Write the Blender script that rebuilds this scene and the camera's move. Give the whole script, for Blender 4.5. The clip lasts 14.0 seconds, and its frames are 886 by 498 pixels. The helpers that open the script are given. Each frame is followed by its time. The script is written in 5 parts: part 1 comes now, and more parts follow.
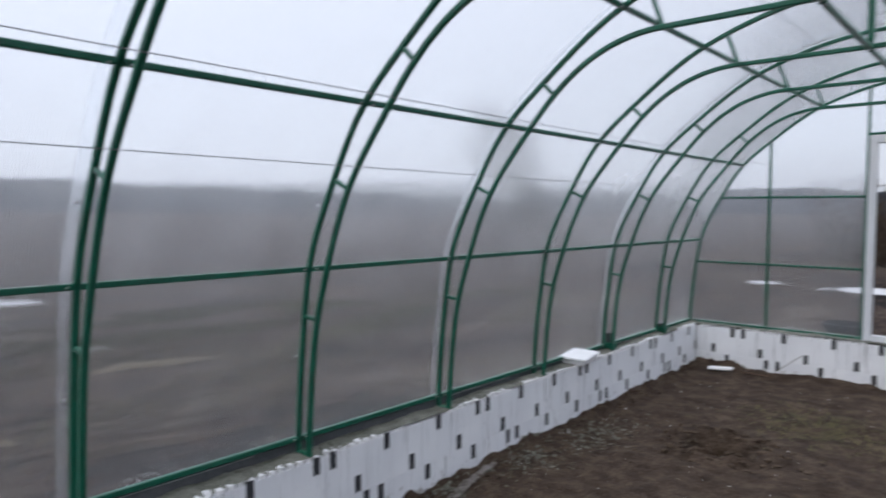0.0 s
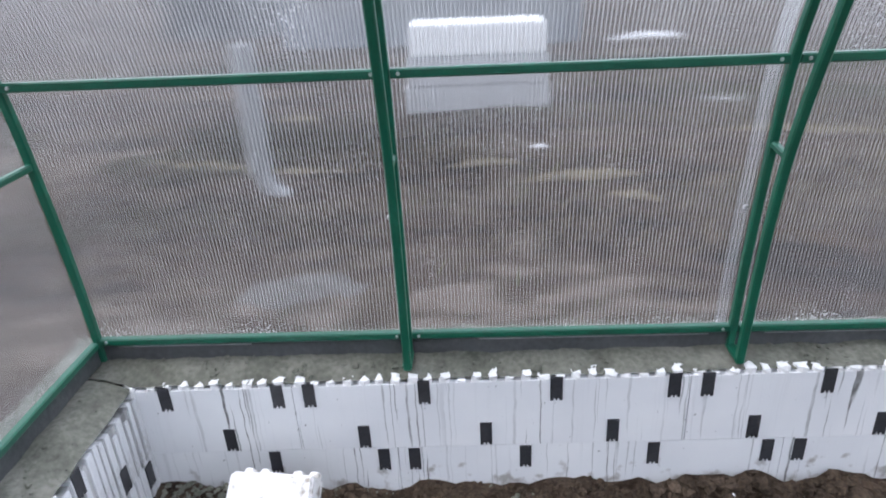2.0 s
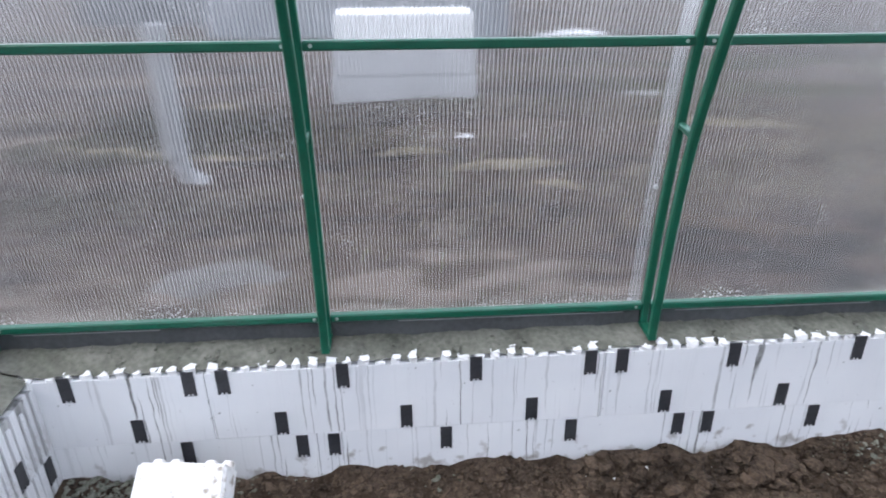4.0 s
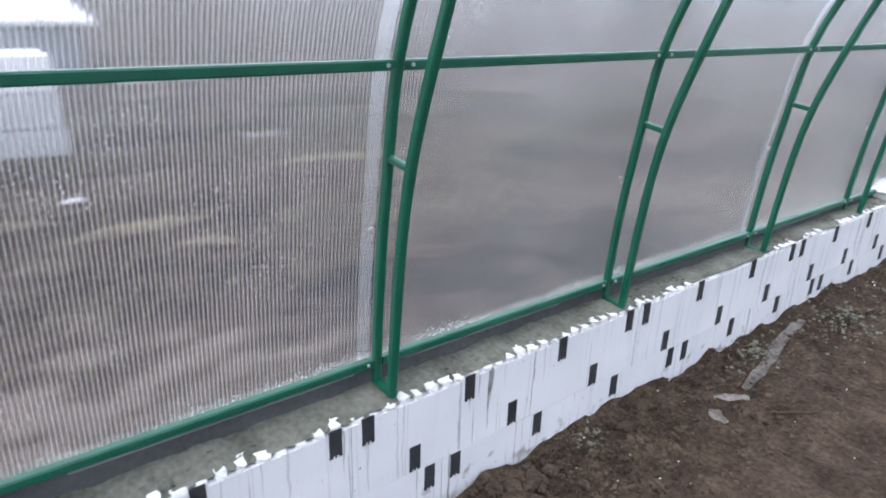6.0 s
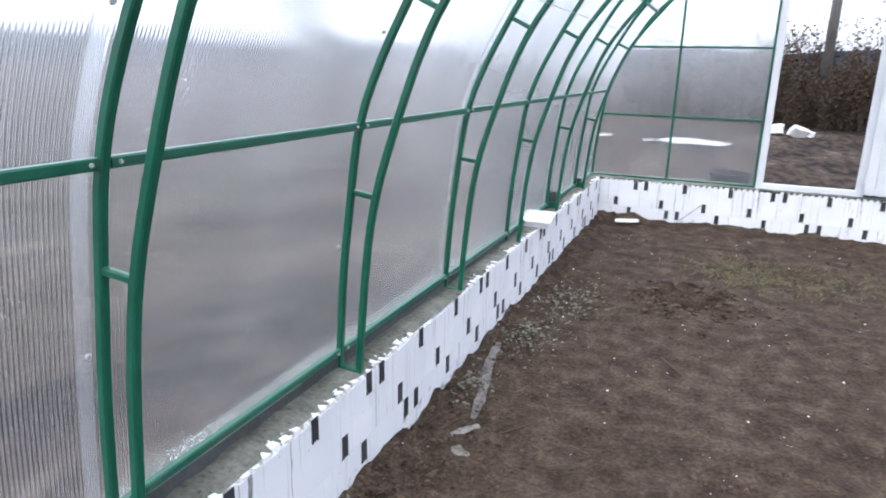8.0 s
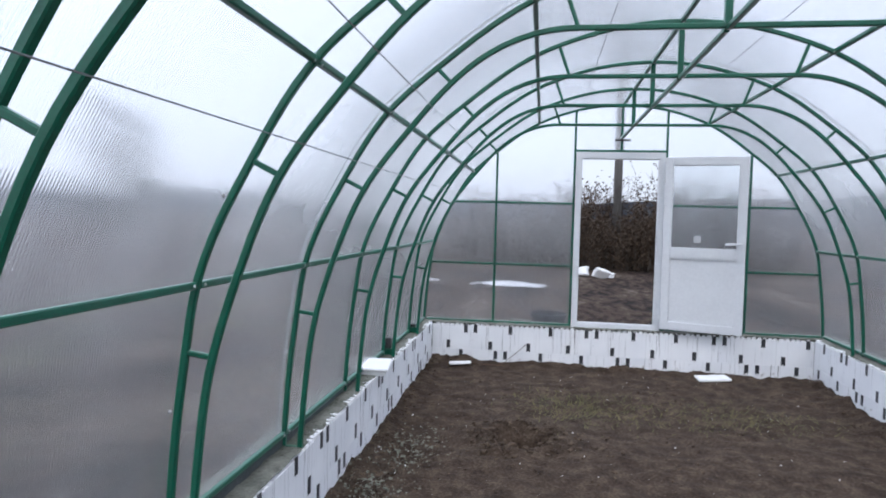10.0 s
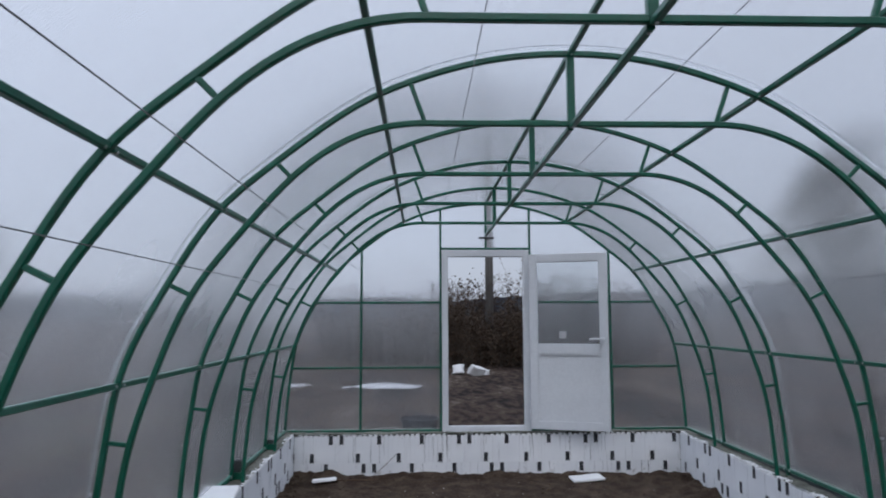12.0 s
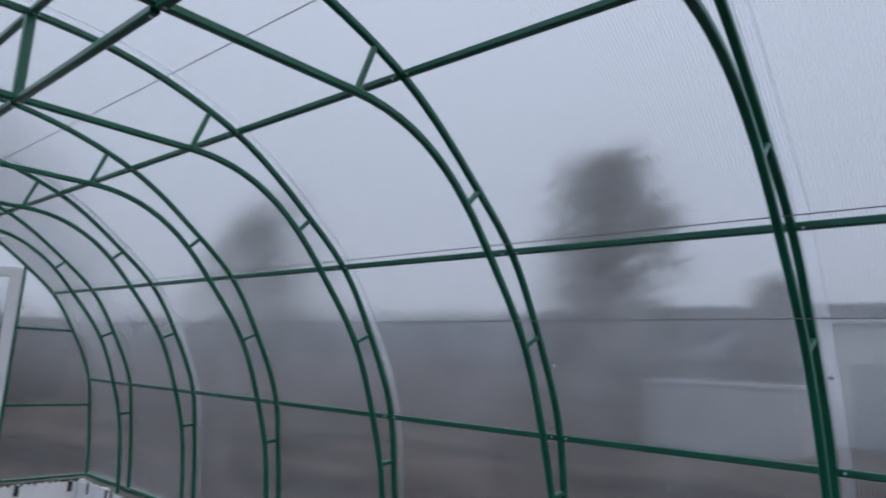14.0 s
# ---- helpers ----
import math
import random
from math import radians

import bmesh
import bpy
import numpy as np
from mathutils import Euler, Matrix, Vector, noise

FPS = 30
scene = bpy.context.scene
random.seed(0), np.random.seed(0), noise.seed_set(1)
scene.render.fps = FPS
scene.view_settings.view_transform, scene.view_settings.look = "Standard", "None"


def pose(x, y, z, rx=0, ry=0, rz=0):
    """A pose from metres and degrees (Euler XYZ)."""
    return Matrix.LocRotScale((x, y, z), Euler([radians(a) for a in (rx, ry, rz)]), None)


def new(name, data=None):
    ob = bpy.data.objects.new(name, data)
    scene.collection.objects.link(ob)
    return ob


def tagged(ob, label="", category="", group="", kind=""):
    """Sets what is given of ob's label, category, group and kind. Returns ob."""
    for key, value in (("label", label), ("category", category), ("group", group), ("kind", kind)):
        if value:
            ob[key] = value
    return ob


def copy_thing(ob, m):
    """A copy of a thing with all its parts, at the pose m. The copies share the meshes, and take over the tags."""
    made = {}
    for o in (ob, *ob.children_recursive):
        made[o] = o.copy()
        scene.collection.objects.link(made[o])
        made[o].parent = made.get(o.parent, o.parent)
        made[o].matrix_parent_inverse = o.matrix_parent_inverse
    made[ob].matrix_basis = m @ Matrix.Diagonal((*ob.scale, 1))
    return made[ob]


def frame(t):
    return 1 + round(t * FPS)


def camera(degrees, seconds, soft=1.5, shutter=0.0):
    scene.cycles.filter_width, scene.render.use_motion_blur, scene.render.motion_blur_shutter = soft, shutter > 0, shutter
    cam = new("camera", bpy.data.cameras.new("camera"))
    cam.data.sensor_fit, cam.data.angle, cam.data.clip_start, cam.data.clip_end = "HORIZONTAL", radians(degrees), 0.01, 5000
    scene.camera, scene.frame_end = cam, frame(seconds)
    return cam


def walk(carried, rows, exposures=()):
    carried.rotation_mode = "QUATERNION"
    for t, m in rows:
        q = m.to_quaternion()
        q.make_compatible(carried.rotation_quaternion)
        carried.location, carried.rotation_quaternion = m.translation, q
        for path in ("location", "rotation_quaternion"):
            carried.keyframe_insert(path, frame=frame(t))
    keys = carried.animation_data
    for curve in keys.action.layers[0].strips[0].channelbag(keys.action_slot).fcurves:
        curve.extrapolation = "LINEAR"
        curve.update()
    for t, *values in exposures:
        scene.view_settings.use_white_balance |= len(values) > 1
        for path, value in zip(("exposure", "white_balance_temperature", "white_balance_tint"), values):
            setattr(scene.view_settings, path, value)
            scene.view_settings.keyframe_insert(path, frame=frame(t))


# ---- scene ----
cam = camera(67.48, 14.0, soft=1.8, shutter=0.25)
# seconds, eye x y z, heading to the left of the long axis, pitch up, lean to the right
ROWS = [
    (0.00, 0.641, 0.128, 1.543, 41.76, -3.23, -0.22),
    (0.50, 0.292, 0.107, 1.533, 58.38, -7.41, -0.25),
    (1.00, -0.063, 0.186, 1.508, 75.94, -12.09, 1.67),
    (1.50, -0.160, 0.197, 1.545, 88.38, -18.24, 3.28),
    (2.00, -0.183, 0.197, 1.561, 92.44, -24.66, 2.60),
    (2.50, -0.155, 0.204, 1.512, 94.08, -26.40, 1.43),
    (2.70, -0.156, 0.204, 1.522, 93.98, -26.63, 0.87),
    (4.80, -0.253, 0.251, 1.505, 73.72, -25.30, -2.83),
    (5.00, -0.335, 0.210, 1.541, 69.16, -25.75, -4.71),
    (5.50, -0.473, 0.110, 1.489, 60.37, -23.21, -3.56),
    (6.00, -0.564, 0.126, 1.429, 51.67, -21.03, -2.21),
    (6.50, -0.705, 0.196, 1.449, 46.16, -19.18, -1.32),
    (7.00, -0.729, 0.190, 1.459, 34.71, -17.85, -2.37),
    (7.50, -0.735, 0.138, 1.461, 28.32, -16.64, -1.55),
    (8.00, -0.748, 0.070, 1.474, 22.65, -15.48, -1.38),
    (8.50, -0.753, 0.017, 1.479, 17.20, -13.04, -1.86),
    (9.00, -0.750, 0.001, 1.490, 13.89, -9.52, -2.44),
    (9.20, -0.758, -0.014, 1.505, 12.59, -8.12, -2.27),
    (11.50, -0.689, 0.114, 1.528, 1.93, 4.92, -0.36),
    (12.00, -0.641, 0.256, 1.545, -1.88, 5.85, 0.24),
    (12.50, -0.592, 0.322, 1.550, -9.96, 5.35, 1.06),
    (13.00, -0.615, 0.404, 1.554, -24.46, 5.65, -0.30),
    (13.50, -0.647, 0.488, 1.557, -37.13, 8.18, -3.05),
    (14.00, -0.629, 0.510, 1.548, -48.64, 9.94, -2.83),
]


def aim(x, y, z, yaw, pitch, lean):
    return pose(x, y, z, 0, 0, yaw) @ pose(0, 0, 0, 90 + pitch) @ pose(0, 0, 0, 0, 0, -lean)


walk(cam, [(r[0], aim(*r[1:])) for r in ROWS], [(0, 0.2, 6600, 10), (1, 0.55, 6600, 10), (2.5, 1.05, 6650, 10), (5, 1.12, 6550, 10), (8, 1.27, 6450, 10), (9.2, 1.10, 6400, 10), (11.3, -0.14, 6250, 10), (14, -0.27, 6250, 10)])

# ---- sky and sun: thin even overcast ----
world = bpy.data.worlds.new("world")
scene.world = world
world.use_nodes = True
wn, wl = world.node_tree.nodes, world.node_tree.links
wn.clear()
sky = wn.new("ShaderNodeTexSky")
sky.sky_type = "NISHITA"
sky.sun_disc = False
sky.sun_elevation, sky.sun_rotation = radians(48), radians(180)
sky.air_density, sky.dust_density = 1.0, 3.0
bg_sky, bg_cloud, add = wn.new("ShaderNodeBackground"), wn.new("ShaderNodeBackground"), wn.new("ShaderNodeAddShader")
bg_sky.inputs["Strength"].default_value = 0.012
bg_cloud.inputs["Color"].default_value = (0.80, 0.86, 1.0, 1)
# the cloud is thickest towards the field on the right and brightest overhead
way, axes = wn.new("ShaderNodeTexCoord"), wn.new("ShaderNodeSeparateXYZ")
wl.new(way.outputs["Generated"], axes.inputs[0])
rise, side = wn.new("ShaderNodeMath"), wn.new("ShaderNodeMath")
rise.operation = side.operation = "MULTIPLY_ADD"
rise.inputs[1].default_value, rise.inputs[2].default_value = 0.50, 0.66
side.inputs[1].default_value = -0.15
wl.new(axes.outputs[2], rise.inputs[0])
wl.new(axes.outputs[0], side.inputs[0])
wl.new(rise.outputs[0], side.inputs[2])
wl.new(side.outputs[0], bg_cloud.inputs["Strength"])
wo = wn.new("ShaderNodeOutputWorld")
wl.new(sky.outputs[0], bg_sky.inputs[0])
wl.new(bg_sky.outputs[0], add.inputs[0])
wl.new(bg_cloud.outputs[0], add.inputs[1])
wl.new(add.outputs[0], wo.inputs[0])
sun = new("sun", bpy.data.lights.new("sun", "SUN"))
sun.data.energy, sun.data.angle, sun.data.color = 0.5, radians(50), (1.0, 0.96, 0.9)
sun.matrix_world = pose(0, 0, 20, 42, 0, 0)


# ---- materials ----
def mat(name):
    m = bpy.data.materials.new(name)
    m.use_nodes = True
    n = m.node_tree.nodes
    return m, n, m.node_tree.links, n["Principled BSDF"]


def ramp(n, stops):
    r = n.new("ShaderNodeValToRGB")
    els = r.color_ramp.elements
    while len(els) < len(stops):
        els.new(0.5)
    for e, (p, c) in zip(els, stops):
        e.position, e.color = p, (*c, 1)
    return r


def noisy(name, stops, scale, rough=0.8, fine=60, bump=0.3, metal=0.0, dist=0.01, spec=0.5, per_object=0.0, stretch=(1, 1, 1)):
    """Two scales of mottling on one surface, with a fine relief."""
    m, n, l, b = mat(name)
    tc = n.new("ShaderNodeTexCoord")
    a, f = n.new("ShaderNodeTexNoise"), n.new("ShaderNodeTexNoise")
    a.inputs["Scale"].default_value, a.inputs["Detail"].default_value = scale, 6
    f.inputs["Scale"].default_value, f.inputs["Detail"].default_value = fine, 4
    mix = n.new("ShaderNodeMath")
    mix.operation = "MULTIPLY_ADD"
    mix.inputs[1].default_value = 0.45
    sub = n.new("ShaderNodeMath")
    sub.operation = "MULTIPLY"
    sub.inputs[1].default_value = 0.55
    mp = n.new("ShaderNodeMapping")
    mp.inputs["Scale"].default_value = stretch
    l.new(tc.outputs["Object"], mp.inputs["Vector"])
    l.new(mp.outputs[0], a.inputs["Vector"])
    l.new(mp.outputs[0], f.inputs["Vector"])
    l.new(a.outputs[0], sub.inputs[0])
    l.new(f.outputs[0], mix.inputs[0])
    l.new(sub.outputs[0], mix.inputs[2])
    r = ramp(n, stops)
    last = mix
    if per_object:
        oi = n.new("ShaderNodeObjectInfo")
        ra = n.new("ShaderNodeMath")
        ra.operation = "MULTIPLY_ADD"
        ra.inputs[1].default_value = per_object
        l.new(oi.outputs["Random"], ra.inputs[0])
        l.new(mix.outputs[0], ra.inputs[2])
        last = ra
    l.new(last.outputs[0], r.inputs[0])
    l.new(r.outputs[0], b.inputs["Base Color"])
    bp = n.new("ShaderNodeBump")
    bp.inputs["Strength"].default_value, bp.inputs["Distance"].default_value = bump, dist
    l.new(f.outputs[0], bp.inputs["Height"])
    l.new(bp.outputs[0], b.inputs["Normal"])
    b.inputs["Roughness"].default_value, b.inputs["Metallic"].default_value = rough, metal
    b.inputs["Specular IOR Level"].default_value = spec
    return m


GREEN = noisy("green_enamel", [(0.25, (0.004, 0.062, 0.038)), (0.55, (0.006, 0.092, 0.056)), (0.8, (0.010, 0.122, 0.076))], 9, 0.28, 180, 0.12, dist=0.002)
SOIL = noisy("bare_soil", [(0.38, (0.026, 0.017, 0.012)), (0.46, (0.043, 0.029, 0.020)), (0.53, (0.060, 0.042, 0.030)), (0.63, (0.094, 0.069, 0.051))], 8.0, 0.95, 55, 1.0, dist=0.014, spec=0.2)
CLOD = noisy("soil_clod", [(0.36, (0.016, 0.011, 0.008)), (0.64, (0.125, 0.09, 0.066))], 9, 0.95, 90, 0.8, spec=0.2)
FIELD = noisy("field_soil", [(0.40, (0.009, 0.007, 0.006)), (0.455, (0.028, 0.019, 0.016)), (0.50, (0.055, 0.037, 0.030)), (0.545, (0.059, 0.045, 0.033)), (0.61, (0.125, 0.100, 0.085))], 0.9, 0.95, 8, 0.6, dist=0.1, spec=0.15, stretch=(1, 0.38, 1))
CONCRETE = noisy("rough_concrete", [(0.32, (0.065, 0.069, 0.056)), (0.5, (0.135, 0.138, 0.116)), (0.68, (0.215, 0.214, 0.187))], 8, 0.93, 60, 0.8, dist=0.006)
BOARD = noisy("grey_board", [(0.3, (0.035, 0.038, 0.042)), (0.7, (0.085, 0.09, 0.095))], 5, 0.75, 60, 0.3)
TIE = noisy("black_plastic", [(0.3, (0.012, 0.013, 0.016)), (0.7, (0.04, 0.042, 0.05))], 20, 0.5, 150, 0.2, dist=0.002)
PVC = noisy("white_pvc", [(0.3, (0.58, 0.60, 0.63)), (0.7, (0.68, 0.70, 0.73))], 3, 0.35, 40, 0.03)
STEEL = noisy("zinc_steel", [(0.3, (0.45, 0.46, 0.47)), (0.7, (0.65, 0.66, 0.67))], 30, 0.35, 200, 0.1, metal=0.9)
WIRE = noisy("grey_wire", [(0.3, (0.10, 0.11, 0.12)), (0.7, (0.2, 0.2, 0.21))], 30, 0.5, 200, 0.1)
POLE = noisy("grey_pole_wood", [(0.3, (0.10, 0.095, 0.09)), (0.7, (0.22, 0.21, 0.20))], 4, 0.95, 30, 0.6, stretch=(1, 1, 0.15))
BARK = noisy("grey_bark", [(0.3, (0.035, 0.028, 0.022)), (0.7, (0.10, 0.085, 0.07))], 6, 0.95, 40, 0.8)
TWIG = noisy("brown_twig", [(0.3, (0.035, 0.022, 0.016)), (0.7, (0.10, 0.062, 0.04))], 3, 0.95, 40, 0.3)
WALLW = noisy("pale_plaster", [(0.3, (0.66, 0.67, 0.69)), (0.7, (0.80, 0.81, 0.82))], 1.5, 0.85, 20, 0.2)
DULL = noisy("dull_pale", [(0.3, (0.22, 0.225, 0.235)), (0.7, (0.34, 0.345, 0.355))], 1.2, 0.85, 20, 0.2)
PALE_GREY = noisy("pale_grey_white", [(0.3, (0.36, 0.365, 0.375)), (0.7, (0.50, 0.505, 0.52))], 2.5, 0.85, 20, 0.2)
SNOW = noisy("old_snow", [(0.3, (0.55, 0.56, 0.58)), (0.7, (0.72, 0.73, 0.75))], 3, 0.8, 30, 0.3)
ROOFG = noisy("grey_roofing", [(0.3, (0.16, 0.18, 0.21)), (0.7, (0.26, 0.28, 0.31))], 1.5, 0.6, 20, 0.2)
DARKROOF = noisy("dark_weathered_roof", [(0.38, (0.035, 0.04, 0.048)), (0.52, (0.075, 0.082, 0.092)), (0.64, (0.14, 0.15, 0.16))], 0.8, 0.8, 6, 0.3)
HILL = noisy("far_forest", [(0.40, (0.013, 0.017, 0.024)), (0.5, (0.027, 0.033, 0.043)), (0.62, (0.07, 0.074, 0.078))], 0.02, 0.95, 0.12, 0.3, spec=0.1)
# matt pale tone that paints a hazy reflection over the field
HAZE_TONE = noisy("pale_haze_tone", [(0.3, (0.055, 0.048, 0.044)), (0.7, (0.115, 0.108, 0.104))], 3, 0.85, 20, 0.3)
STRAW = noisy("dry_straw", [(0.3, (0.10, 0.08, 0.055)), (0.7, (0.26, 0.22, 0.15))], 9, 0.9, 60, 0.3)
RUBBLE = noisy("mortar_rubble", [(0.3, (0.075, 0.08, 0.062)), (0.7, (0.25, 0.25, 0.21))], 12, 0.95, 80, 0.8)


def foam_material():
    """White moulded foam: thin grey slurry runs from the top edge, fine specks, mud splashes near the ground."""
    m, n, l, b = mat("white_foam")
    geo = n.new("ShaderNodeTexCoord")
    sep = n.new("ShaderNodeSeparateXYZ")
    l.new(geo.outputs["Object"], sep.inputs[0])
    oi = n.new("ShaderNodeObjectInfo")

    def calc(op, a, bb, c=None):
        k = n.new("ShaderNodeMath")
        k.operation = op
        for q, v in enumerate((a, bb, c)):
            if v is None:
                continue
            if isinstance(v, (int, float)):
                k.inputs[q].default_value = v
            else:
                l.new(v, k.inputs[q])
        return k.outputs[0]

    wob = n.new("ShaderNodeTexNoise")
    wob.inputs["Scale"].default_value = 13
    l.new(geo.outputs["Object"], wob.inputs["Vector"])
    shift = calc("MULTIPLY", oi.outputs["Random"], 37.0)
    along = calc("ADD", calc("MULTIPLY_ADD", wob.outputs[0], 0.014, sep.outputs[0]), shift)
    run = None
    # three widths of run: hair-thin, finger-thin and broad; each starts and ends at its own height
    for scale, lo, hi, drop, power in ((130, 0.635, 0.66, 0.012, 0.8), (62, 0.635, 0.66, 0.012, 0.9), (26, 0.655, 0.70, 0.02, 0.7)):
        v = n.new("ShaderNodeCombineXYZ")
        l.new(along, v.inputs[0])
        l.new(calc("MULTIPLY", sep.outputs[2], drop), v.inputs[2])
        t = n.new("ShaderNodeTexNoise")
        t.inputs["Scale"].default_value, t.inputs["Detail"].default_value = scale, 1.0
        l.new(v.outputs[0], t.inputs["Vector"])
        r = ramp(n, [(lo, (0, 0, 0)), (hi, (power, power, power))])
        l.new(t.outputs[0], r.inputs[0])
        run = r.outputs[0] if run is None else calc("MAXIMUM", run, r.outputs[0])
    grp = n.new("ShaderNodeCombineXYZ")
    l.new(along, grp.inputs[0])
    patch = n.new("ShaderNodeTexNoise")
    patch.inputs["Scale"].default_value, patch.inputs["Detail"].default_value = 5.0, 2.0
    l.new(grp.outputs[0], patch.inputs["Vector"])
    rp = ramp(n, [(0.47, (0.03, 0.03, 0.03)), (0.58, (1, 1, 1))])
    l.new(patch.outputs[0], rp.inputs[0])
    run = calc("MULTIPLY", run, rp.outputs[0])
    breakup = n.new("ShaderNodeTexNoise")
    breakup.inputs["Scale"].default_value, breakup.inputs["Detail"].default_value = 18, 4
    l.new(geo.outputs["Object"], breakup.inputs["Vector"])
    rb = ramp(n, [(0.36, (0.55, 0.55, 0.55)), (0.56, (1, 1, 1))])
    l.new(breakup.outputs[0], rb.inputs[0])
    run = calc("MULTIPLY", run, rb.outputs[0])
    spots = n.new("ShaderNodeTexNoise")
    spots.inputs["Scale"].default_value, spots.inputs["Detail"].default_value = 60, 2
    l.new(geo.outputs["Object"], spots.inputs["Vector"])
    rs = ramp(n, [(0.71, (0, 0, 0)), (0.76, (0.7, 0.7, 0.7))])
    l.new(spots.outputs[0], rs.inputs[0])
    dirt = n.new("ShaderNodeTexNoise")
    dirt.inputs["Scale"].default_value, dirt.inputs["Detail"].default_value = 16, 8
    l.new(geo.outputs["Object"], dirt.inputs["Vector"])
    splash = n.new("ShaderNodeMapRange")
    splash.inputs["From Min"].default_value, splash.inputs["From Max"].default_value = -0.08, 0.12
    splash.inputs["To Min"].default_value, splash.inputs["To Max"].default_value = 0.10, -0.10
    l.new(sep.outputs[2], splash.inputs["Value"])
    rd = ramp(n, [(0.60, (0, 0, 0)), (0.72, (0.6, 0.6, 0.6))])
    l.new(calc("ADD", dirt.outputs[0], splash.outputs[0]), rd.inputs[0])
    bead = n.new("ShaderNodeTexVoronoi")
    bead.inputs["Scale"].default_value = 260
    l.new(geo.outputs["Object"], bead.inputs["Vector"])
    tone = n.new("ShaderNodeTexNoise")
    tone.inputs["Scale"].default_value, tone.inputs["Detail"].default_value = 3, 5
    l.new(geo.outputs["Object"], tone.inputs["Vector"])
    clean = ramp(n, [(0.3, (0.70, 0.715, 0.745)), (0.7, (0.79, 0.80, 0.82))])
    l.new(tone.outputs[0], clean.inputs[0])
    col = n.new("ShaderNodeMix")
    col.data_type = "RGBA"
    col.inputs["B"].default_value = (0.085, 0.085, 0.082, 1)
    l.new(clean.outputs[0], col.inputs["A"])
    l.new(calc("MAXIMUM", run, rs.outputs[0]), col.inputs["Factor"])
    mud = n.new("ShaderNodeMix")
    mud.data_type = "RGBA"
    mud.inputs["B"].default_value = (0.16, 0.12, 0.09, 1)
    l.new(rd.outputs[0], mud.inputs["Factor"])
    l.new(col.outputs["Result"], mud.inputs["A"])
    l.new(mud.outputs["Result"], b.inputs["Base Color"])
    bp = n.new("ShaderNodeBump")
    bp.inputs["Strength"].default_value, bp.inputs["Distance"].default_value = 0.25, 0.002
    l.new(bead.outputs[0], bp.inputs["Height"])
    l.new(bp.outputs[0], b.inputs["Normal"])
    b.inputs["Roughness"].default_value = 0.7
    return m


FOAM = foam_material()
SLURRY = noisy("slurry_coat", [(0.36, (0.16, 0.16, 0.16)), (0.5, (0.36, 0.365, 0.37)), (0.64, (0.58, 0.58, 0.59))], 7, 0.85, 50, 0.5, dist=0.004, stretch=(1, 1, 0.25))
FOAM_CLEAN = noisy("clean_foam", [(0.3, (0.78, 0.79, 0.80)), (0.7, (0.86, 0.86, 0.87))], 8, 0.7, 250, 0.4, dist=0.002)


